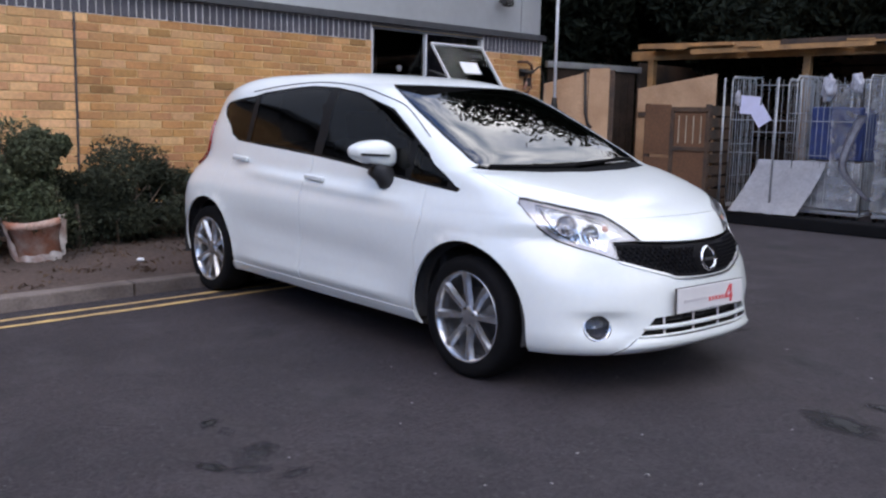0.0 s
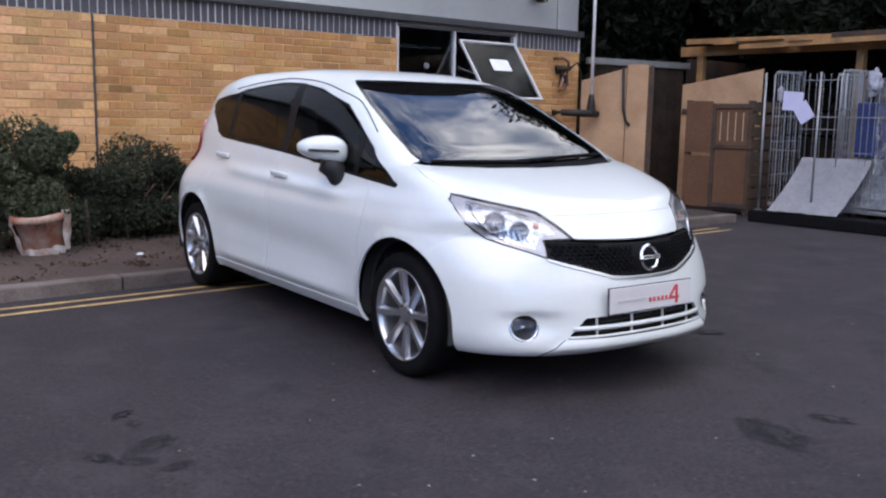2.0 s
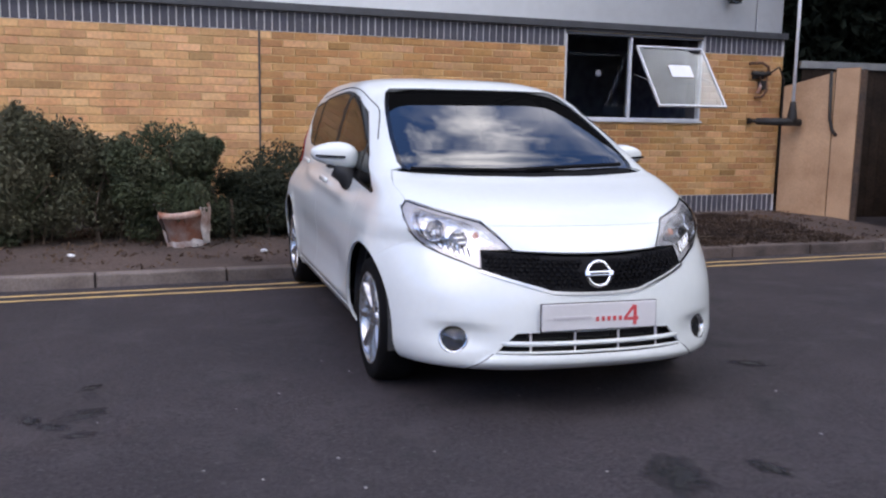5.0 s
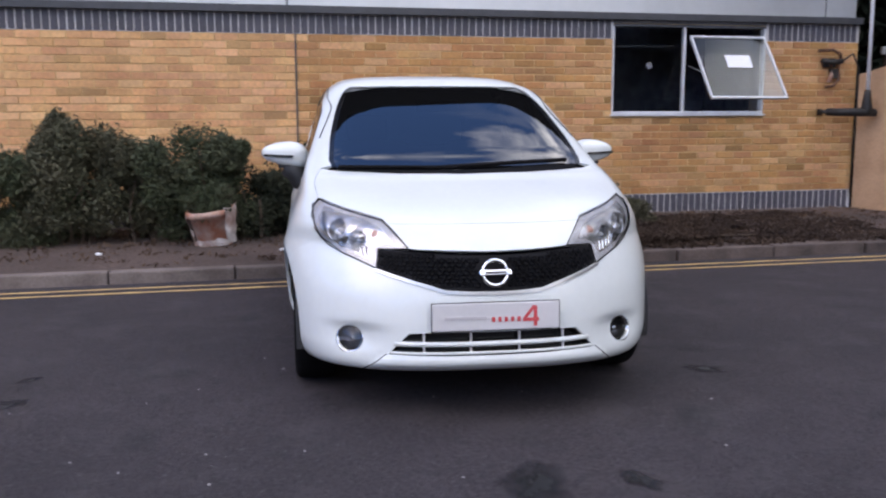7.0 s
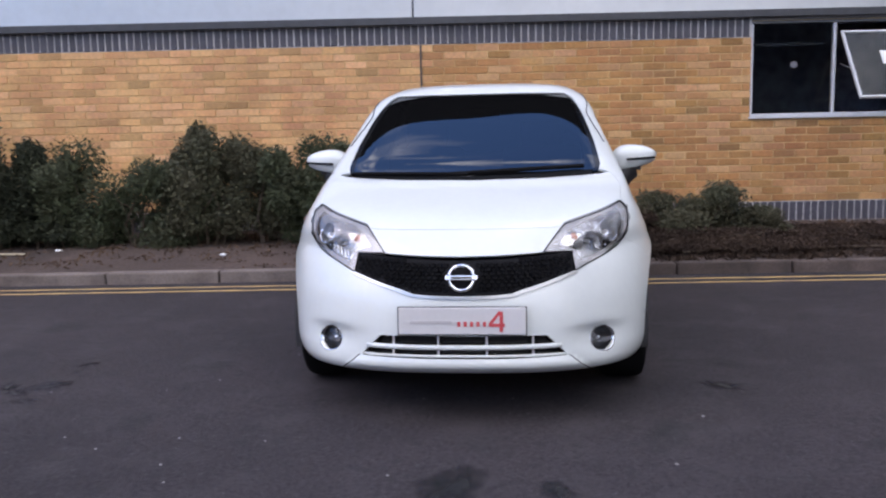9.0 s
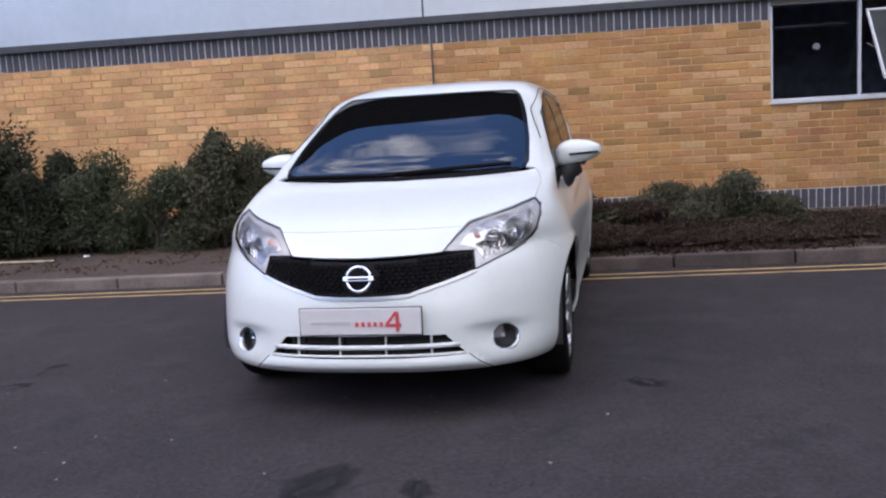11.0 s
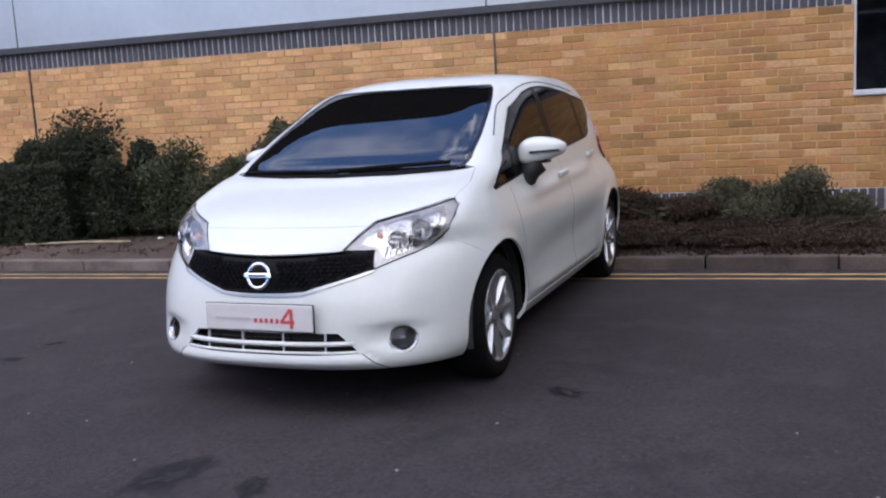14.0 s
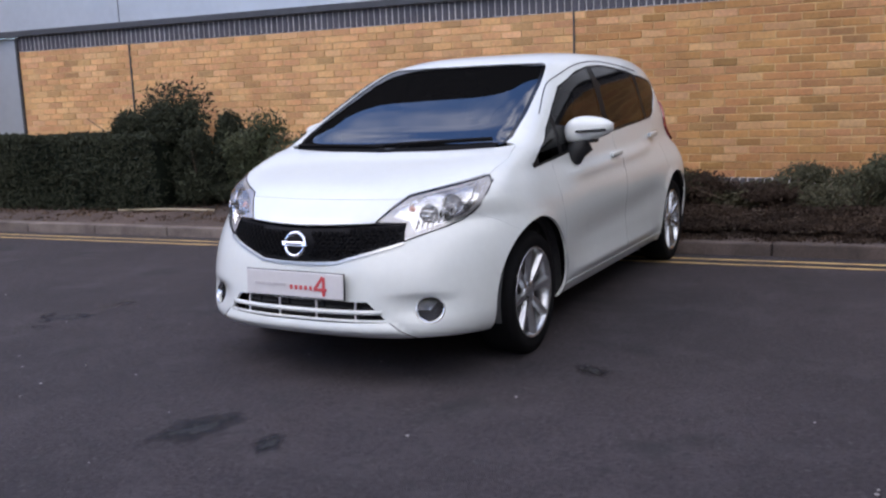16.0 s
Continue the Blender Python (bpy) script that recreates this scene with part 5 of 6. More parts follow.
shrub("shrub", "low withered brown growth in front of the plinth", [(1.0, 5.15, .28, .55, .30, .20), (1.6, 5.05, .25, .50, .30, .16), (2.6, 4.60, .17, .70, .35, .09), (1.5, 4.40, .17, .70, .42, .10), (2.3, 4.25, .15, .70, .30, .08), (1.2, 3.98, .12, .55, .24, .06), (2.1, 3.95, .12, .60, .22, .06), (3.0, 4.10, .13, .55, .30, .06), (3.3, 4.55, .15, .50, .32, .07)], 18, 42000, .0167, M["leaf_brown"])

# dead leaves and twigs scattered over the soil
litter_rng = np.random.default_rng(41)
spots = np.stack([litter_rng.uniform(-8, 6, 900), 3.72 + 2.1 * litter_rng.random(900) ** .8, np.zeros(900)], 1)
spots[:, 2] = np.interp(spots[:, 1], (3.70, 3.95, 4.3, 4.8, 5.3, 5.86), (.085, .095, .105, .125, .14, .15)) + .008
vs, fs = leaves(litter_rng, spots, np.tile((.12, .12, .010), (900, 1)), 7000, .022)
# dense dark leaves added over the east end stand in for shade on the soil
shade_spots = np.stack([litter_rng.uniform(.6, 5.2, 500), litter_rng.uniform(3.72, 5.5, 500), np.zeros(500)], 1)
shade_spots[:, 2] = np.interp(shade_spots[:, 1], (3.70, 3.95, 4.3, 4.8, 5.3, 5.86), (.085, .095, .105, .125, .14, .15)) + .012
mv, mf = leaves(litter_rng, shade_spots, np.tile((.16, .16, .018), (500, 1)), 26000, .022)
tagged(part("leaf_mould", (mv, mf), M["leaf_brown"]), "dense dark leaves added to darken the shaded end of the bed", "leaf litter", kind="stuff")
tagged(part("leaf_litter", (vs, fs), M["litter_leaf"]), "brown dead leaves scattered over the soil bed", "leaf litter", kind="stuff")

hedge_rng = np.random.default_rng(21)
hedge = thing("hedge", "dark clipped hedge along the wall", "hedge", m=pose(-8.2, 4.85, .1))
n_h = 52000
hx, hy, hz = hedge_rng.uniform(-2.9, 3.55, n_h), hedge_rng.uniform(-.42, .42, n_h), hedge_rng.uniform(0, .85, n_h)
face_pick = hedge_rng.integers(0, 5, n_h)
hy = np.where(face_pick < 2, -.42 + .07 * hedge_rng.random(n_h), hy)
hz = np.where((face_pick >= 2) & (face_pick < 4), .84 - .07 * hedge_rng.random(n_h), hz)
wob = np.array([noise.noise((x * 1.7, y * 2, z * 2)) for x, y, z in zip(hx, hy, hz)]) * .09
hc = np.stack([hx, hy + np.where(hy < 0, -wob, wob), hz + wob * .5], 1)
vs, fs = leaves(hedge_rng, hc, np.full((n_h, 3), .03), n_h, .023)
part("foliage", (vs, fs), M["leaf_hedge"], hedge)
# dark box inside the leaves puts the shade between them into its colour
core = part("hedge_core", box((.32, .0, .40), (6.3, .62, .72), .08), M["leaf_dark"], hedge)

# terracotta pot with a torn white cover
pot = thing("plant_pot", "broken terracotta pot in a torn white bag", "plant pot", m=pose(-1.17, 4.72, .105, 4, -7, -6) @ Matrix.Scale(1.14, 4))
part("pot_body", lathe([(.001, .0), (.125, .0), (.13, .01), (.165, .24), (.185, .245), (.185, .29), (.165, .29), (.155, .25), (.001, .24)], 28, "z"), M["terracotta"], pot, smooth=True)
bag = bmesh.new()
rows = []
for j in range(6):
    z = .02 + j * .055
    row = []
    for i in range(25):
        a = math.pi * (.62 + 1.65 * i / 24)
        r = .152 + .040 * j / 5 + .034 * noise.noise((i * .8, j * .9, 1.0))
        row.append(bag.verts.new((math.cos(a) * r, math.sin(a) * r, z + (.10 * noise.noise((i * .7, 4, 0)) if j == 5 else .03 * noise.noise((i * .9, j, 2))))))
    rows.append(row)
for a, b in zip(rows, rows[1:]):
    for i in range(24):
        if not (6 < i < 16 and b is not rows[1]):
            bag.faces.new((a[i], a[i + 1], b[i + 1], b[i]))
part("torn_bag", bag, M["torn_bag"], pot, "torn whitish plastic bag", smooth=True)
vs, fs = leaves(np.random.default_rng(5), [(0, 0, .34), (.08, .02, .38), (-.08, 0, .36), (-.03, -.13, .27), (.09, -.10, .30)], [(.13, .13, .12)] * 3 + [(.07, .05, .07)] * 2, 2400, .020)
part("pot_plant", (vs, fs), M["leaf"], pot)

stake = part("stake", tube([(0, 0, 0), (.01, .0, .20), (0, .01, .38)], [.022, .018, .012], 7), M["bark"])
stake.matrix_basis = pose(-.78, 4.95, .10)
tagged(stake, "short pale stump of a cut shrub", "stump")
cane = part("cane", tube([(-.62, -.075, .0), (0, .01, .010), (.56, .068, .0)], .011, 7), M["bamboo"])
cane.matrix_basis = pose(-4.53, 4.48, .128)
tagged(cane, "pale cane lying on the soil", "cane")
lit = random.Random(8)
for x, y in ((-.62, 4.25), (-3.75, 4.75), (-2.1, 4.35), (-5.2, 4.8)):
    b = bmesh.new()
    bmesh.ops.create_icosphere(b, subdivisions=2, radius=.03)
    for w in b.verts:
        w.co *= 1 + .5 * noise.noise(w.co * 40 + Vector((x, y, 0)))
        w.co.z *= .45
    scrap = part("litter_scrap", b, M["paper"], smooth=True)
    scrap.matrix_basis = pose(x, y, .118 if y < 4.5 else .13, 0, 0, lit.uniform(0, 180))
    tagged(scrap, "crumpled scrap of white litter on the soil", "litter", "litter in the bed")

# ---- on the wall ----
note = part("window_note", box((.02, -.008, -.36), (.30, .003, .17)), M["paper"])
note.matrix_basis = hinge
tagged(note, "white paper notice stuck to the open sash", "notice")
lamp_ob = thing("flood_light", "small dark flood light on the cladding", "lamp", m=pose(5.12, WALL_Y - .0, 2.66))
part("lamp_body", box((0, -.13, .0), (.15, .10, .12), .02, turn=(-25, 0, 0)), M["dark_iron"], lamp_ob)
part("lamp_glass", box((0, -.178, -.028), (.12, .006, .09), .004, turn=(-25, 0, 0)), M["pane"], lamp_ob)
part("lamp_arm", tube([(0, .0, .0), (0, -.06, .01), (0, -.10, .02)], .016, 8), M["dark_iron"], lamp_ob)
mast = thing("mast", "white pole held in a dark wall bracket", "pole", m=pose(5.93, WALL_Y - .30, 1.24))
part("pole", tube([(0, 0, .22), (-.01, 0, 3.2)], .020, 12), M["pole"], mast, smooth=True)
part("socket", tube([(0, 0, -.02), (0, 0, .05), (0, 0, .16), (0, 0, .25)], [.06, .062, .045, .030], 12), M["dark_iron"], mast, smooth=True)
part("bracket_arm", tube([(.10, -.02, .0), (-.10, .0, .005), (-.42, .12, .01)], [.045, .05, .042], 10), M["dark_iron"], mast, smooth=True)
part("arm_tip", tube([(-.42, .12, .01), (-.47, .14, .01)], .02, 8), M["dark_iron"], mast)
part("wall_plate", box((-.40, .28, .01), (.05, .03, .07), .006), M["dark_iron"], mast)
part("stand_off", tube([(-.40, .12, .01), (-.40, .26, .01)], .022, 8), M["dark_iron"], mast)
tap = thing("tap_fitting", "rusty pipe fitting with cables on the brick", "pipe fitting", m=pose(5.62, WALL_Y, 1.80))
part("valve", tube([(-.12, -.06, .02), (.0, -.07, .0), (.14, -.06, .02)], .028, 8), M["dark_iron"], tap, smooth=True)
part("down_pipe", tube([(.0, -.06, .0), (.01, -.06, -.14), (-.02, -.05, -.22)], .020, 8), M["terracotta"], tap, smooth=True)
part("flange", box((0, -.02, 0), (.16, .04, .10), .01), M["dark_iron"], tap)
part("upper_pipe", tube([(-.16, -.05, .13), (.02, -.06, .14), (.12, -.05, .10), (.13, -.05, .02)], .018, 8), M["rust"], tap, "rusty bent pipe", smooth=True)
part("lower_pipe", tube([(.10, -.05, .0), (.11, -.06, -.18), (.04, -.06, -.26), (-.05, -.04, -.27)], .016, 8), M["rust"], tap, "rusty bent pipe", smooth=True)
part("junction_box", box((.06, -.03, -.12), (.09, .06, .11), .01), M["dark_iron"], tap)
part("cable", tube([(.14, -.06, .02), (.26, -.08, .10), (.34, -.08, -.05), (.36, -.06, -.5), (.35, -.05, -1.5)], .012, 6), M["dark_iron"], tap, smooth=True)

# ---- the timber yard beside the building ----
fence = thing("plywood_fence", "tall pale plywood hoarding beside the wall", "fence", m=pose(5.995, 5.80, .0, 0, 0, -64))
for k, (x0, x1, h) in enumerate(((0.0, .60, 1.82), (.605, .88, 1.86))):
    sheet_b = box(((x0 + x1) / 2, .01 * k, h / 2 + .02), (x1 - x0 - .004, .022, h), .003)
    for w in sheet_b.verts:
        if w.co.z > 1.0:
            w.co.z -= .17 * max(0.0, .62 - w.co.x) / .62
    part("board", sheet_b, M["plywood"], fence)
part("cable", tube([(.56, -.03, 1.84), (.58, -.03, 1.3), (.62, -.03, 1.15), (.67, -.03, 1.10)], .020, 8), M["dark_iron"], fence, "black hanging cable", smooth=True)
part("fence_post", box((.91, .04, .93), (.06, .06, 1.86), .004), M["old_timber"], fence)
gate = thing("timber_screen", "brown board screen, darkened for the shade behind the gap", "fence", m=pose(6.7, 6.3, 0, 0, 0, -8))
for k in range(12):
    part("plank", box((k * .155 + .07, .0, 1.0), (.15, .025, 2.0), .004), M["shaded_boards"], gate)
part("top_rail", box((.95, -.02, 1.98), (2.0, .06, .09), .006), M["wire"], gate, "pale grey metal top rail")

SHED = pose(8.72, 0, 0)
shed = thing("lean_to_shed", "open-fronted timber lean-to with a plank roof", "shed", m=SHED)
for y in (5.85, 3.40, .95, -1.5):
    part("post", box((0, y, 1.08), (.10, .10, 2.16), .006), M["timber"], shed)
part("front_beam", box((-.02, 2.1, 2.20), (.07, 8.2, .14), .006), M["timber"], shed)
rr = random.Random(3)
for k in range(21):
    part("roof_plank", box((1.2 + rr.uniform(-.08, .02), -1.9 + k * .375, 2.42 + rr.uniform(-.02, .02)), (3.1, .36, .024), .003, turn=(rr.uniform(-1.5, 1.5), -5, rr.uniform(-1, 1))), M["timber"], shed)
for k, (y, ln, z, tilt) in enumerate(((4.75, 2.3, 2.305, .8), (2.5, 2.3, 2.315, -.7), (.2, 2.4, 2.30, .6), (3.7, 2.6, 2.235, -.9), (.9, 2.8, 2.24, .7))):
    part("fascia_board", box((-.33 - .02 * (k % 2), y, z), (.024, ln, .075), .004, turn=(tilt, 0, 0)), M["old_timber"] if k % 3 else M["timber"], shed, "warped board along the roof edge")
for z in (.35, .75, 1.15, 1.55, 1.95, 2.35):
    part("back_board", box((2.6, 2.1, z), (.03, 8.2, .37), .004), M["old_timber"], shed)
part("end_wall", box((1.3, 6.1, 1.05), (2.6, .04, 2.1)), M["old_timber"], shed)
part("end_wall", box((1.3, -1.9, 1.05), (2.6, .04, 2.1)), M["old_timber"], shed)

crate = thing("timber_crate", "tall orange-brown timber crate with a framed door panel", "crate", m=pose(7.43, 4.42, 0, 0, 0, 8))
for sx in (-.38, .38):
    for sy in (-.42, .42):
        part("corner_post", box((sx, sy, .72), (.07, .07, 1.44), .005), M["old_timber"], crate)
for k in range(9):
    part("slat", box((0, -.46, .12 + k * .155), (.84, .022, .125), .004), M["old_timber"], crate)
for z in (.40, 1.10):
    part("side_panel", box((-.42, .26, z), (.022, .36, .66), .004), M["brown_board"], crate, "orange-brown plywood panel")
door = part("crate_door", box((-.415, -.19, .74), (.016, .50, 1.30), .003), M["brown_board"], crate, "framed door panel with pale laths")
for y0, z0, sy, sz in ((-.19, 1.37, .52, .06), (-.19, .11, .52, .06), (.05, .74, .05, 1.26), (-.43, .74, .05, 1.26), (-.19, .86, .46, .05)):
    part("door_rail", box((-.432, y0, z0), (.024, sy, sz), .003), M["old_timber"], door)
for k in range(4):
    part("lath", box((-.430, -.04 - k * .10, 1.11), (.012, .010, .36), .002), M["bamboo"], door)
part("crate_floor", box((0, 0, .06), (.8, .88, .05)), M["old_timber"], crate)
board = thing("plywood_board", "pale plywood sheet standing behind the crate", "board", m=pose(7.66, 4.72, 0, 0, 0, 98))
bb = bmesh.new()
prof = [(-.52, .02), (.62, .02), (.62, 1.66), (-.52, 1.86)]
fr = [bb.verts.new((x, -.011, z)) for x, z in prof]
bk = [bb.verts.new((x, .011, z)) for x, z in prof]
bb.faces.new(fr)
bb.faces.new(bk[::-1])
for k in range(4):
    bb.faces.new((fr[k], bk[k], bk[(k + 1) % 4], fr[(k + 1) % 4]))
bmesh.ops.recalc_face_normals(bb, faces=bb.faces)
part("sheet_board", bb, M["plywood"], board)
part("board_batten", box((.05, .02, 1.30), (1.1, .03, .07), .003), M["old_timber"], board)


def roll_cage():
    c = thing("roll_cage", "galvanised wire roll cage on castors", "roll cage", "roll cages in the yard")
    W, D, H = .80, .72, 1.78
    part("base", box((0, 0, .19), (D, W, .04), .008), M["wire"], c)
    for sy in (-1, 1):
        x0, x1, y = -D / 2, D / 2, sy * W / 2
        part("end_frame", tube([(x0, y, .2), (x0, y, H - .05), (x0 + .05, y, H), (x1 - .05, y, H), (x1, y, H - .05), (x1, y, .2)], .010, 8), M["wire"], c, smooth=True)
        w = bmesh.new()
        for k in range(1, 9):
            x = x0 + D * k / 9
            tube([(x, y, .2), (x, y, H)], .0045, 5, w)
        for z in (.55, .95, 1.35):
            tube([(x0, y, z), (x1, y, z)], .005, 5, w)
        tagged(part("wire_panel", w, M["wire"], c), kind="stuff")
    w = bmesh.new()
    for k in range(1, 9):
        y = -W / 2 + W * k / 9
        tube([(D / 2, y, .2), (D / 2, y, H)], .0045, 5, w)
    for z in (.5, 1.1, 1.70):
        tube([(D / 2, -W / 2, z), (D / 2, W / 2, z)], .006, 5, w)
    tagged(part("back_panel", w, M["wire"], c), kind="stuff")
    w = bmesh.new()
    for k in range(1, 6):
        y = W / 2 - W * k / 11
        tube([(-D / 2, y, .2), (-D / 2, y, H)], .0045, 5, w)
    for z in (.22, .85, H - .02):
        tube([(-D / 2, W / 2, z), (-D / 2, W / 2 - W * 5 / 11, z)], .006, 5, w)
    tagged(part("half_gate", w, M["wire"], c), kind="stuff")
    part("front_bar", tube([(-D / 2, -W / 2, 1.25), (-D / 2, W / 2, 1.25)], .008, 6), M["wire"], c)
    for sx in (-1, 1):
        for sy in (-1, 1):
            b = lathe([(.001, -.018), (.06, -.016), (.065, 0), (.06, .016), (.001, .018)], 18, "y")
            bmesh.ops.translate(b, verts=b.verts, vec=(sx * .28, sy * .32, .066))
            castor = part("castor", b, M["tyre"], c, smooth=True)
            part("fork", box((sx * .28, sy * .32, .14), (.05, .07, .06), .006), M["dark_iron"], castor)
    return c


cage = roll_cage()
cage.matrix_basis = pose(7.27, 3.15, 0, 0, 0, 4)
for x, y, r in ((7.31, 2.27, -3), (7.35, 1.39, 2), (8.10, 2.79, 0)):
    copy_thing(cage, pose(x, y, 0, 0, 0, r))
tarp = bmesh.new()
rows = []
for j in range(8):
    f = j / 7
    rows.append([tarp.verts.new((-.02 - .42 * (1 - f) ** 1.6, -.40 + .82 * i / 10 + .17 * (1 - f), .16 + .62 * f + .012 * noise.noise((i * .7, j * .8, 2)))) for i in range(11)])
for a, b in zip(rows, rows[1:]):
    for i in range(10):
        tarp.faces.new((a[i], a[i + 1], b[i + 1], b[i]))
bmesh.ops.solidify(tarp, geom=list(tarp.faces), thickness=.006)
sheet = part("plastic_sheet", tarp, M["sheet"], smooth=True)
sheet.matrix_basis = pose(6.97, 2.72, 0, 0, 0, 3)
tagged(sheet, "white plastic sheet sagging against the cages", "sheet")
skid = part("base_skid", box((0, 0, .07), (.34, 3.6, .14), .02), M["tyre"])
skid.matrix_basis = pose(6.72, 1.75, 0, 0, 0, 1)
tagged(skid, "low black platform in front of the cages", "platform")
for y, lean in ((2.84, .3), (3.50, -.4)):
    post = thing("steel_post", "thin galvanised upright post on the black platform before the wire cages", "post", "posts before the cages", pose(6.66, y, .14, lean, 0, 0))
    part("tube", tube([(0, 0, 0), (0, 0, 1.60)], .013, 10), M["wire"], post, smooth=True)
    part("cap", lathe([(.001, 1.612), (.014, 1.608), (.016, 1.590)], 12, "z"), M["wire"], post, smooth=True)
    part("foot_plate", box((0, 0, .004), (.07, .07, .008), .002), M["wire"], post)
for dx, y, z, r, s in ((0, 3.20, 1.43, 4, (.25, .22)), (-.012, 3.05, 1.30, -34, (.19, .22))):
    p = part("paper_notice", box((0, 0, 0), (.003, s[0], s[1]), turn=(r, 0, 0)), M["paper_violet"])
    p.matrix_basis = pose(6.885 + dx, y + .08, z)
    tagged(p, "pale violet paper tied to the cage wires", "notice", "papers on the cages")
tub = part("blue_crate", box((0, 0, .32), (.48, .62, .62), .03), M["blue_crate"])
tub.matrix_basis = pose(7.31, 2.29, .79)
tagged(tub, "stacked blue plastic crates inside a cage", "crate")
stack = part("wrapped_box", box((0, 0, .29), (.52, .64, .56), .02), M["film"])
stack.matrix_basis = pose(7.31, 2.29, .215)
tagged(stack, "grey wrapped goods under the blue crates", "goods")
for x, y, z, w, h, seed in ((6.93, 2.14, 1.0, .30, 1.30, 1), (6.95, 1.44, .95, .70, 1.40, 2), (6.94, 1.84, 1.55, .18, .40, 3)):
    b = bmesh.new()
    rows = []
    for j in range(14):
        rows.append([b.verts.new((.05 * noise.noise((i * .55 + seed * 9, j * .33, seed)), -w / 2 + w * i / 9, -h / 2 + h * j / 13)) for i in range(10)])
    for a, c in zip(rows, rows[1:]):
        for i in range(9):
            b.faces.new((a[i], a[i + 1], c[i + 1], c[i]))
    bmesh.ops.solidify(b, geom=list(b.faces), thickness=.004)
    wrap = part("packing_film", b, M["clear_film"], smooth=True)
    wrap.matrix_basis = pose(x, y, z)
    tagged(wrap, "crumpled grey plastic film hanging on the cage", "packing film", "film on the cages")

# torn white bags knotted to the cage tops
def lumpy(size, seed, rough=.45):
    b = bmesh.new()
    bmesh.ops.create_icosphere(b, subdivisions=4, radius=1.0)
    for w in b.verts:
        k = 1 + rough * noise.noise(w.co * 1.6 + Vector((seed * 7.1, 0, 0))) + .22 * noise.noise(w.co * 5 + Vector((0, seed * 3.3, 0)))
        w.co = Vector((w.co.x * size[0], w.co.y * size[1], w.co.z * size[2])) * k
    return b


for x, y, z, size, seed in ((6.90, 2.34, 1.63, (.05, .08, .13), 1), (6.89, 2.02, 1.69, (.04, .07, .11), 2), (6.90, 3.45, 1.52, (.025, .04, .08), 3), (6.94, 1.17, 1.45, (.05, .10, .09), 4)):
    sack = part("plastic_bag", lumpy(size, seed), M["bag"], smooth=True)
    sack.matrix_basis = pose(x, y, z)
    tagged(sack, "small white plastic bag hanging from the cage top", "bag", "bags on the cages")
# a long bent strip of white plastic in front of the cages
strip = bmesh.new()
ends = []
for k in range(19):
    f = k / 18
    p = Vector((-.03 * math.sin(f * 3), .16 * math.sin(f * 2.6) - .30 * max(0, f - .62) ** 1.1 * 2.2, 1.05 - 1.0 * f + .10 * max(0, f - .62)))
    ends.append([strip.verts.new(p + Vector((.02 * math.sin(f * 9), o * (1 - .35 * f), 0))) for o in (-.055, -.02, .02, .055)])
for a, b in zip(ends, ends[1:]):
    for i in range(3):
        strip.faces.new((a[i], a[i + 1], b[i + 1], b[i]))
bmesh.ops.solidify(strip, geom=list(strip.faces), thickness=.008)
band_ob = part("plastic_strip", strip, M["bag"], smooth=True)
band_ob.matrix_basis = pose(6.88, 1.93, .28)
tagged(band_ob, "bent strip of white plastic hanging off a cage", "plastic strip")
for x, y, z, size, seed in ((7.36, 1.42, .52, (.25, .27, .30), 6), (7.40, 1.12, .95, (.20, .22, .26), 7), (7.35, 3.05, .42, (.24, .28, .24), 8)):
    sack = part("refuse_sack", lumpy(size, seed, .35), M["black_plastic"], smooth=True)
    sack.matrix_basis = pose(x, y, z)
    tagged(sack, "knotted black refuse sack inside a wire cage", "refuse sack", "sacks in the cages")
# ---- trees behind the yard ----
def tree(x, y, h, spread, seed):
    rng = np.random.default_rng(seed)
    t = thing("tree", "dark leafy tree behind the timber yard", "tree", "trees behind the yard", pose(x, y, 0))
    wood = bmesh.new()
    tube([(0, 0, -.1), (.05, .02, h * .25), (.0, .06, h * .55), (.04, 0, h * .9)], [.20, .16, .10, .03], 9, wood)
    cs, rs = [], []
    for k in range(14):
        a, f = rng.uniform(0, 2 * math.pi), rng.uniform(.22, .92)
        reach = spread * (1.05 - .75 * abs(f - .5)) * rng.uniform(.55, 1.0)
        p = np.array([math.cos(a) * reach, math.sin(a) * reach, h * f + rng.uniform(.1, .6)])
        tube([(0, 0, h * f * .75), p * np.array([.5, .5, 1]) * np.array([1, 1, .95]), p], [.06, .04, .012], 6, wood)
        for _ in range(3):
            cs.append(p + rng.normal(size=3) * spread * .16)
            q = spread * rng.uniform(.22, .40)
            rs.append((q, q, q * .8))
    part("trunk", wood, M["bark"], t)
    vs, fs = leaves(rng, cs, rs, 26000, .090)
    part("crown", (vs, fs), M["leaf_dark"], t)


for x, y, h, sp, seed in ((8.6, 9.2, 7.4, 2.0, 31), (10.8, 8.2, 8.7, 2.4, 32), (12.8, 5.0, 5.8, 2.5, 33), (12.8, 1.8, 5.4, 2.5, 34), (13.0, -1.8, 5.6, 2.5, 37), (9.4, 11.4, 10.5, 3.0, 35), (13.4, 8.8, 11.0, 2.8, 36), (16.2, 7.2, 12.2, 3.0, 38), (17.4, 4.2, 11.6, 3.0, 39)):
    tree(x, y, h, sp, seed)
thicket = thing("thicket", "dark undergrowth under the trees, with a tall unseen end that shades the wall", "undergrowth", m=pose(0, 0, 0), kind="stuff")
rng = np.random.default_rng(77)
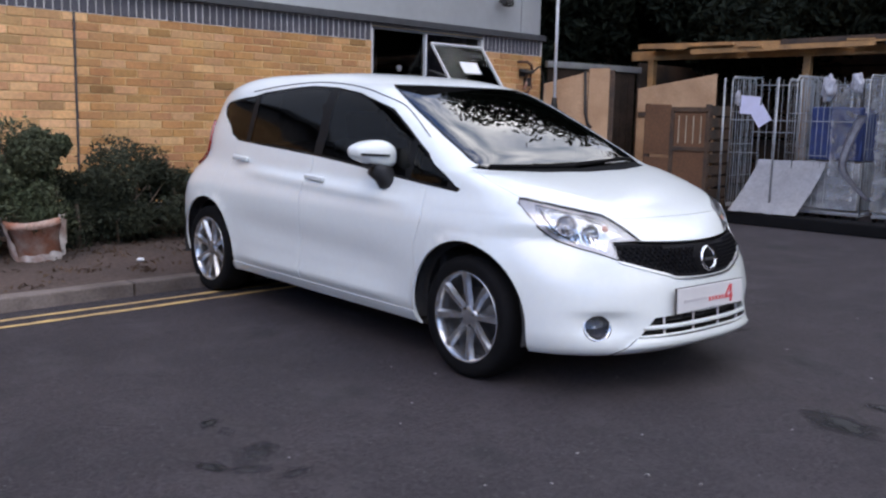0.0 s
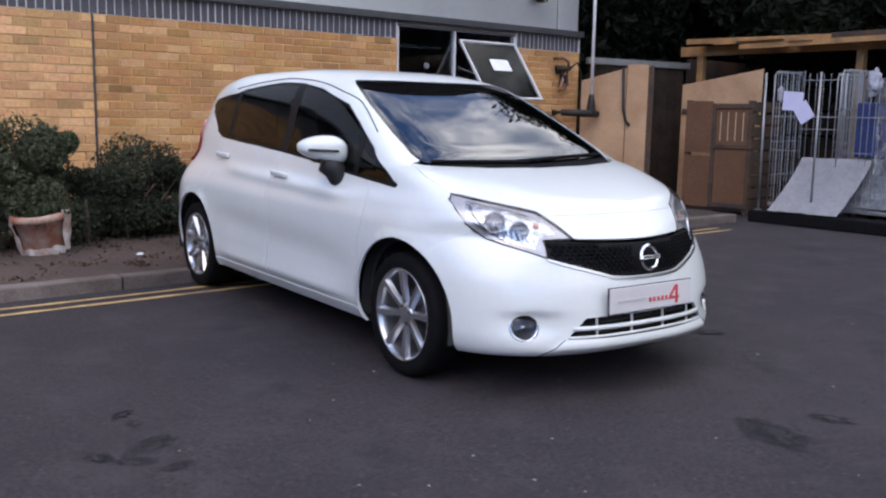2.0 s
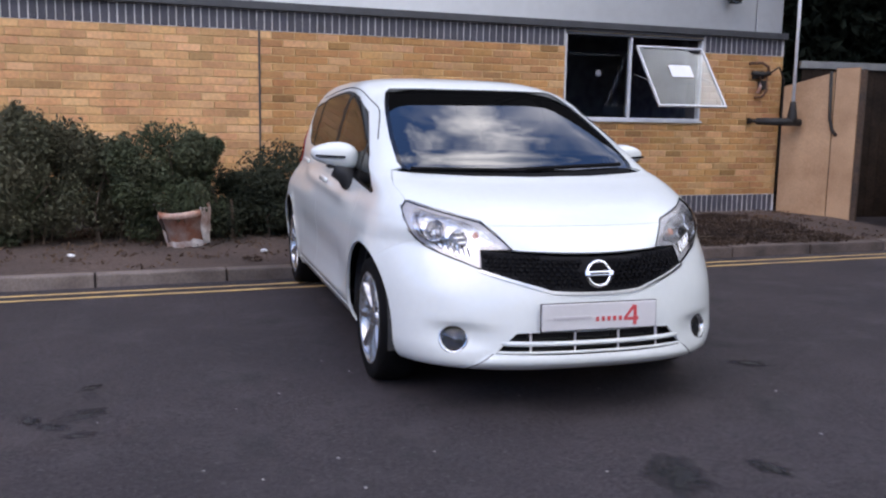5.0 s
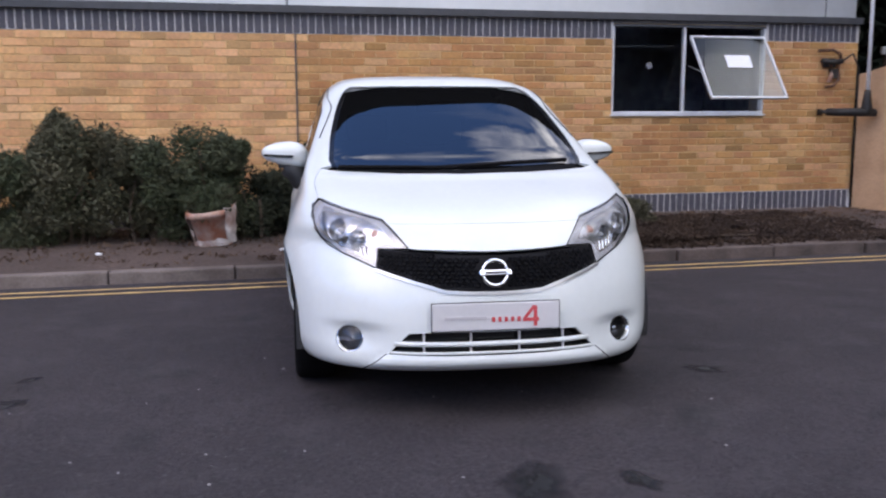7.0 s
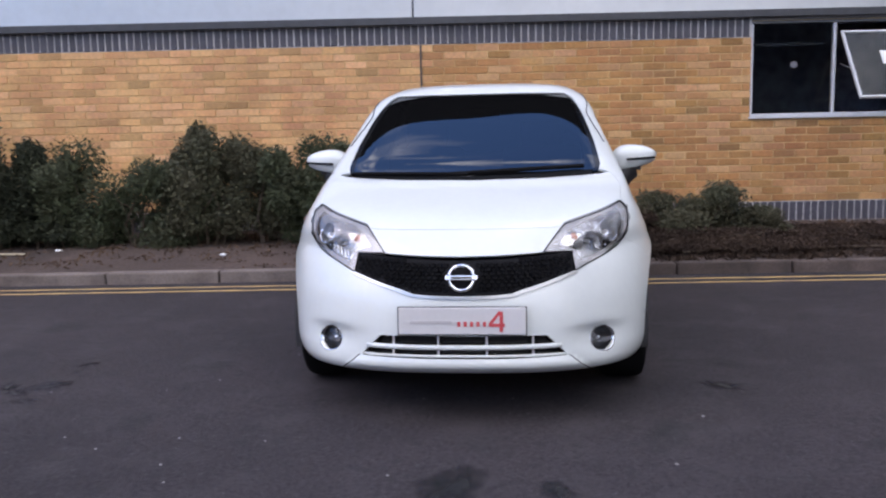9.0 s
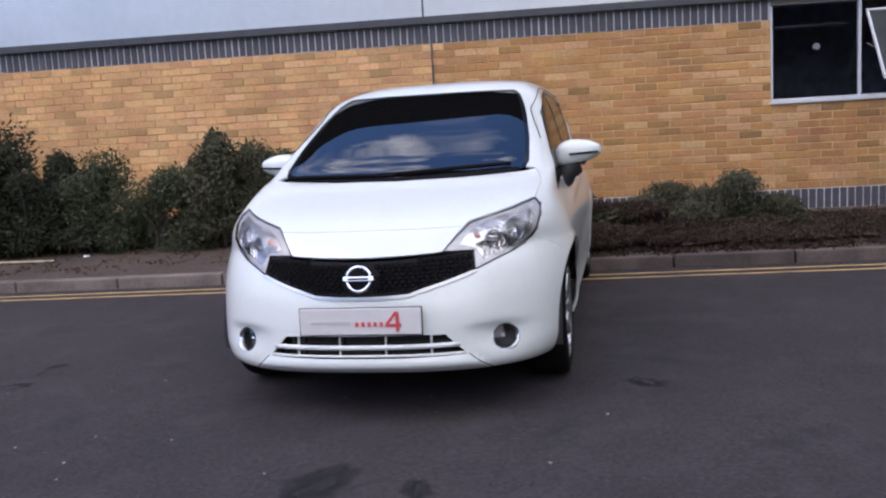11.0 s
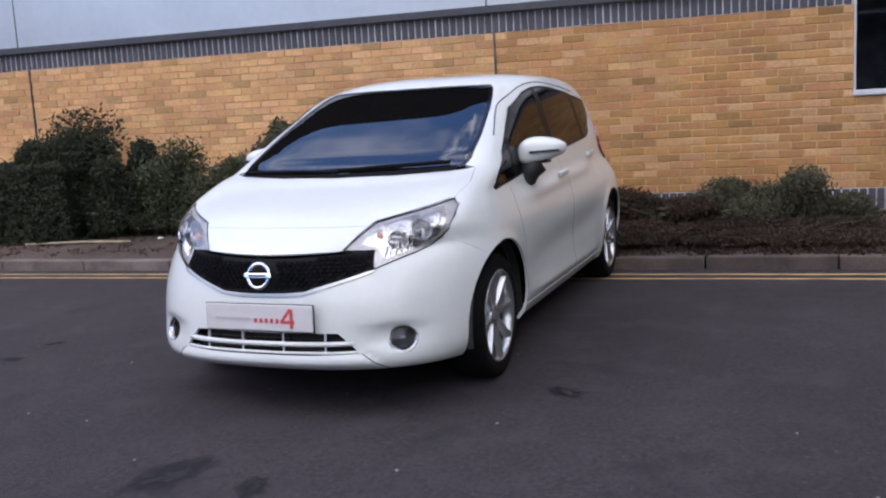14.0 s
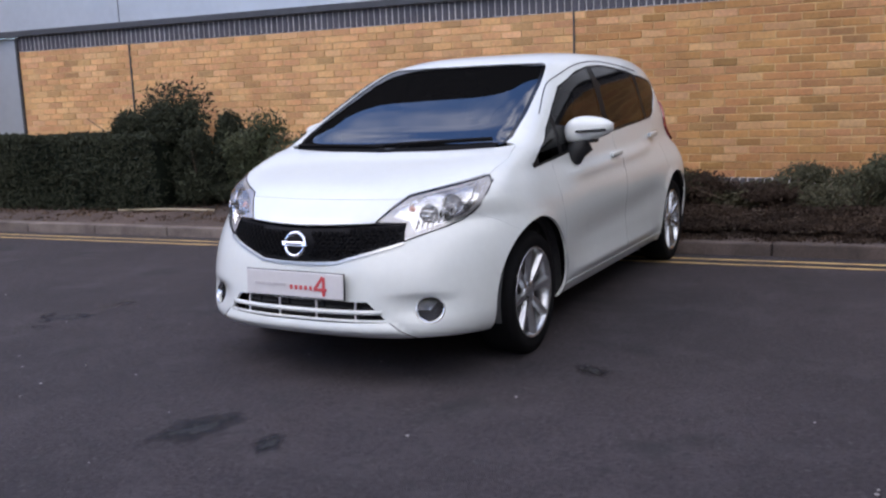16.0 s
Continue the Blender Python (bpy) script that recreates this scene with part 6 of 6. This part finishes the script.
cs = np.stack([rng.uniform(6.6, 16, 190), rng.uniform(8.2, 9.8, 190), rng.random(190)], 1)
cs[:, 2] = .3 + cs[:, 2] * np.interp(cs[:, 0], (6.6, 8, 9.2, 11, 16), (4.4, 5.6, 7.7, 8.8, 11.2))
# the tall southern stretch is unseen, added to cut east light on the wall
cs2 = np.stack([rng.uniform(12.2, 13.8, 330), rng.uniform(-13, 8.5, 330), rng.random(330) ** 1.1], 1)
cs2[:, 2] = .3 + cs2[:, 2] * np.interp(cs2[:, 1], (-3, 2), (10.4, 5.6))
vs, fs = leaves(rng, np.concatenate([cs, cs2]), np.full((520, 3), .95), 215000, .125)
# solid dark boxes added behind the leaves to close the sky gaps
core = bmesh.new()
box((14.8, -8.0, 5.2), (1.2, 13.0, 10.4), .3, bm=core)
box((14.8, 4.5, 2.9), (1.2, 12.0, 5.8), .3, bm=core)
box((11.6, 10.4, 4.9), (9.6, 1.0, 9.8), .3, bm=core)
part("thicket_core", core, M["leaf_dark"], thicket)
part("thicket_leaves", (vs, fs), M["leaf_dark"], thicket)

# ---- oil stains and chips on the asphalt ----
def stain(x, y, r, seed):
    ring = [(math.cos(a) * .62, math.sin(a) * .62, 0) for a in (2 * math.pi * k / 24 for k in range(24))]
    o = part("oil_stain", (ring, [tuple(range(24))]), M["stain"])
    o.matrix_basis = pose(x, y, .0042, 0, 0, seed * 37) @ Matrix.Diagonal((r / .14 * 1.5, r / .14, 1, 1))
    tagged(o, "dark oil stain soaked into the asphalt", "stain", "oil stains", "structure")


for x, y, r, seed in ((-2.03, .63, .075, 1), (-2.216, .632, .042, 8), (-2.13, .52, .045, 9), (-2.03, .39, .04, 10), (-1.98, 1.03, .035, 11), (-1.98, .90, .03, 12), (-.05, -.69, .115, 2), (.31, -.74, .055, 3), (1.20, .46, .06, 4)):
    stain(x, y, r, seed)
chips = random.Random(12)
for k in range(34):
    b = bmesh.new()
    bmesh.ops.create_icosphere(b, subdivisions=1, radius=chips.uniform(.004, .009))
    for w in b.verts:
        w.co *= chips.uniform(.7, 1.3)
        w.co.z *= .5
    o = part("stone_chip", b, M["chip"])
    seen = ((-.79, -.20), (-1.62, -.12), (-1.44, -.26), (.76, -.51), (-1.145, -.15))
    o.matrix_basis = pose(*(seen[k] if k < len(seen) else (chips.uniform(-4, 4), chips.uniform(-1.8, 1.6))), .004)
    tagged(o, "pale stone chip lying on the asphalt", "stone chip", "chips on the asphalt")

# ---- bricks, last ----
def brick_mesh(name, size, mat, bev=.005):
    b = box((0, 0, 0), size, bev, segments=1)
    me = bpy.data.meshes.new(name)
    b.to_mesh(me)
    b.free()
    me.materials.append(mat)
    return me


def lay(parent, me, places, seed):
    rg = random.Random(seed)
    for x, y, z in places:
        o = new("brick", me)
        o.parent = parent
        o.matrix_basis = pose(x, y + rg.uniform(-.0025, .0025), z + rg.uniform(-.0015, .0015), 0, rg.uniform(-.25, .25), 0)


SOLDIER_STEP = .0747
up_h = Z_FLASH - Z_SOLDIER - .008
sold = brick_mesh("soldier_brick", (.0650, .016, up_h), M["blue_brick"])
xs = [WALL_X0 + SOLDIER_STEP * (k + .5) for k in range(int((WALL_X1 - WALL_X0) / SOLDIER_STEP))]
lay(band, sold, [(x, WALL_Y + .004, (Z_SOLDIER + Z_FLASH) / 2) for x in xs if x < WIN_X0 - .03], 1)
lay(band_r, sold, [(x, WALL_Y + .004, (Z_SOLDIER + Z_FLASH) / 2) for x in xs if x > WIN_X1 + .03], 2)
plin = brick_mesh("plinth_brick", (.0650, .016, Z_BRICK - Z_PLINTH - .008), M["blue_brick"])
lay(plinth, plin, [(x, WALL_Y + .004, (Z_PLINTH + Z_BRICK) / 2) for x in xs], 3)

COURSE = .0759
BL = .225
near_places, far_places = [], []
for c in range(22):
    z = Z_BRICK + COURSE * (c + .5)
    k = 0
    x = WALL_X0 - (BL / 2 if c % 2 else 0)
    while x < WALL_X1 - .02:
        a, b = max(x, WALL_X0), min(x + BL, WALL_X1)
        if z > WIN_Z0 - .03:
            if a < WIN_X0 < b:
                b = WIN_X0
            elif a < WIN_X1 < b:
                a = WIN_X1
            elif a >= WIN_X0 and b <= WIN_X1:
                x += BL
                continue
        if b - a > .03:
            full = b - a > BL - .002
            mid = (a + b) / 2
            if full and 1.4 < mid < 6.0 and 0.7 < z < 2.1 and len(near_places) < 300:
                near_places.append((mid, WALL_Y + .008, z))
            else:
                far_places.append((a, b, z))
        x += BL
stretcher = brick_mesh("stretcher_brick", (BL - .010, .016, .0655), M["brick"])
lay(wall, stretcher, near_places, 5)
rg = random.Random(6)
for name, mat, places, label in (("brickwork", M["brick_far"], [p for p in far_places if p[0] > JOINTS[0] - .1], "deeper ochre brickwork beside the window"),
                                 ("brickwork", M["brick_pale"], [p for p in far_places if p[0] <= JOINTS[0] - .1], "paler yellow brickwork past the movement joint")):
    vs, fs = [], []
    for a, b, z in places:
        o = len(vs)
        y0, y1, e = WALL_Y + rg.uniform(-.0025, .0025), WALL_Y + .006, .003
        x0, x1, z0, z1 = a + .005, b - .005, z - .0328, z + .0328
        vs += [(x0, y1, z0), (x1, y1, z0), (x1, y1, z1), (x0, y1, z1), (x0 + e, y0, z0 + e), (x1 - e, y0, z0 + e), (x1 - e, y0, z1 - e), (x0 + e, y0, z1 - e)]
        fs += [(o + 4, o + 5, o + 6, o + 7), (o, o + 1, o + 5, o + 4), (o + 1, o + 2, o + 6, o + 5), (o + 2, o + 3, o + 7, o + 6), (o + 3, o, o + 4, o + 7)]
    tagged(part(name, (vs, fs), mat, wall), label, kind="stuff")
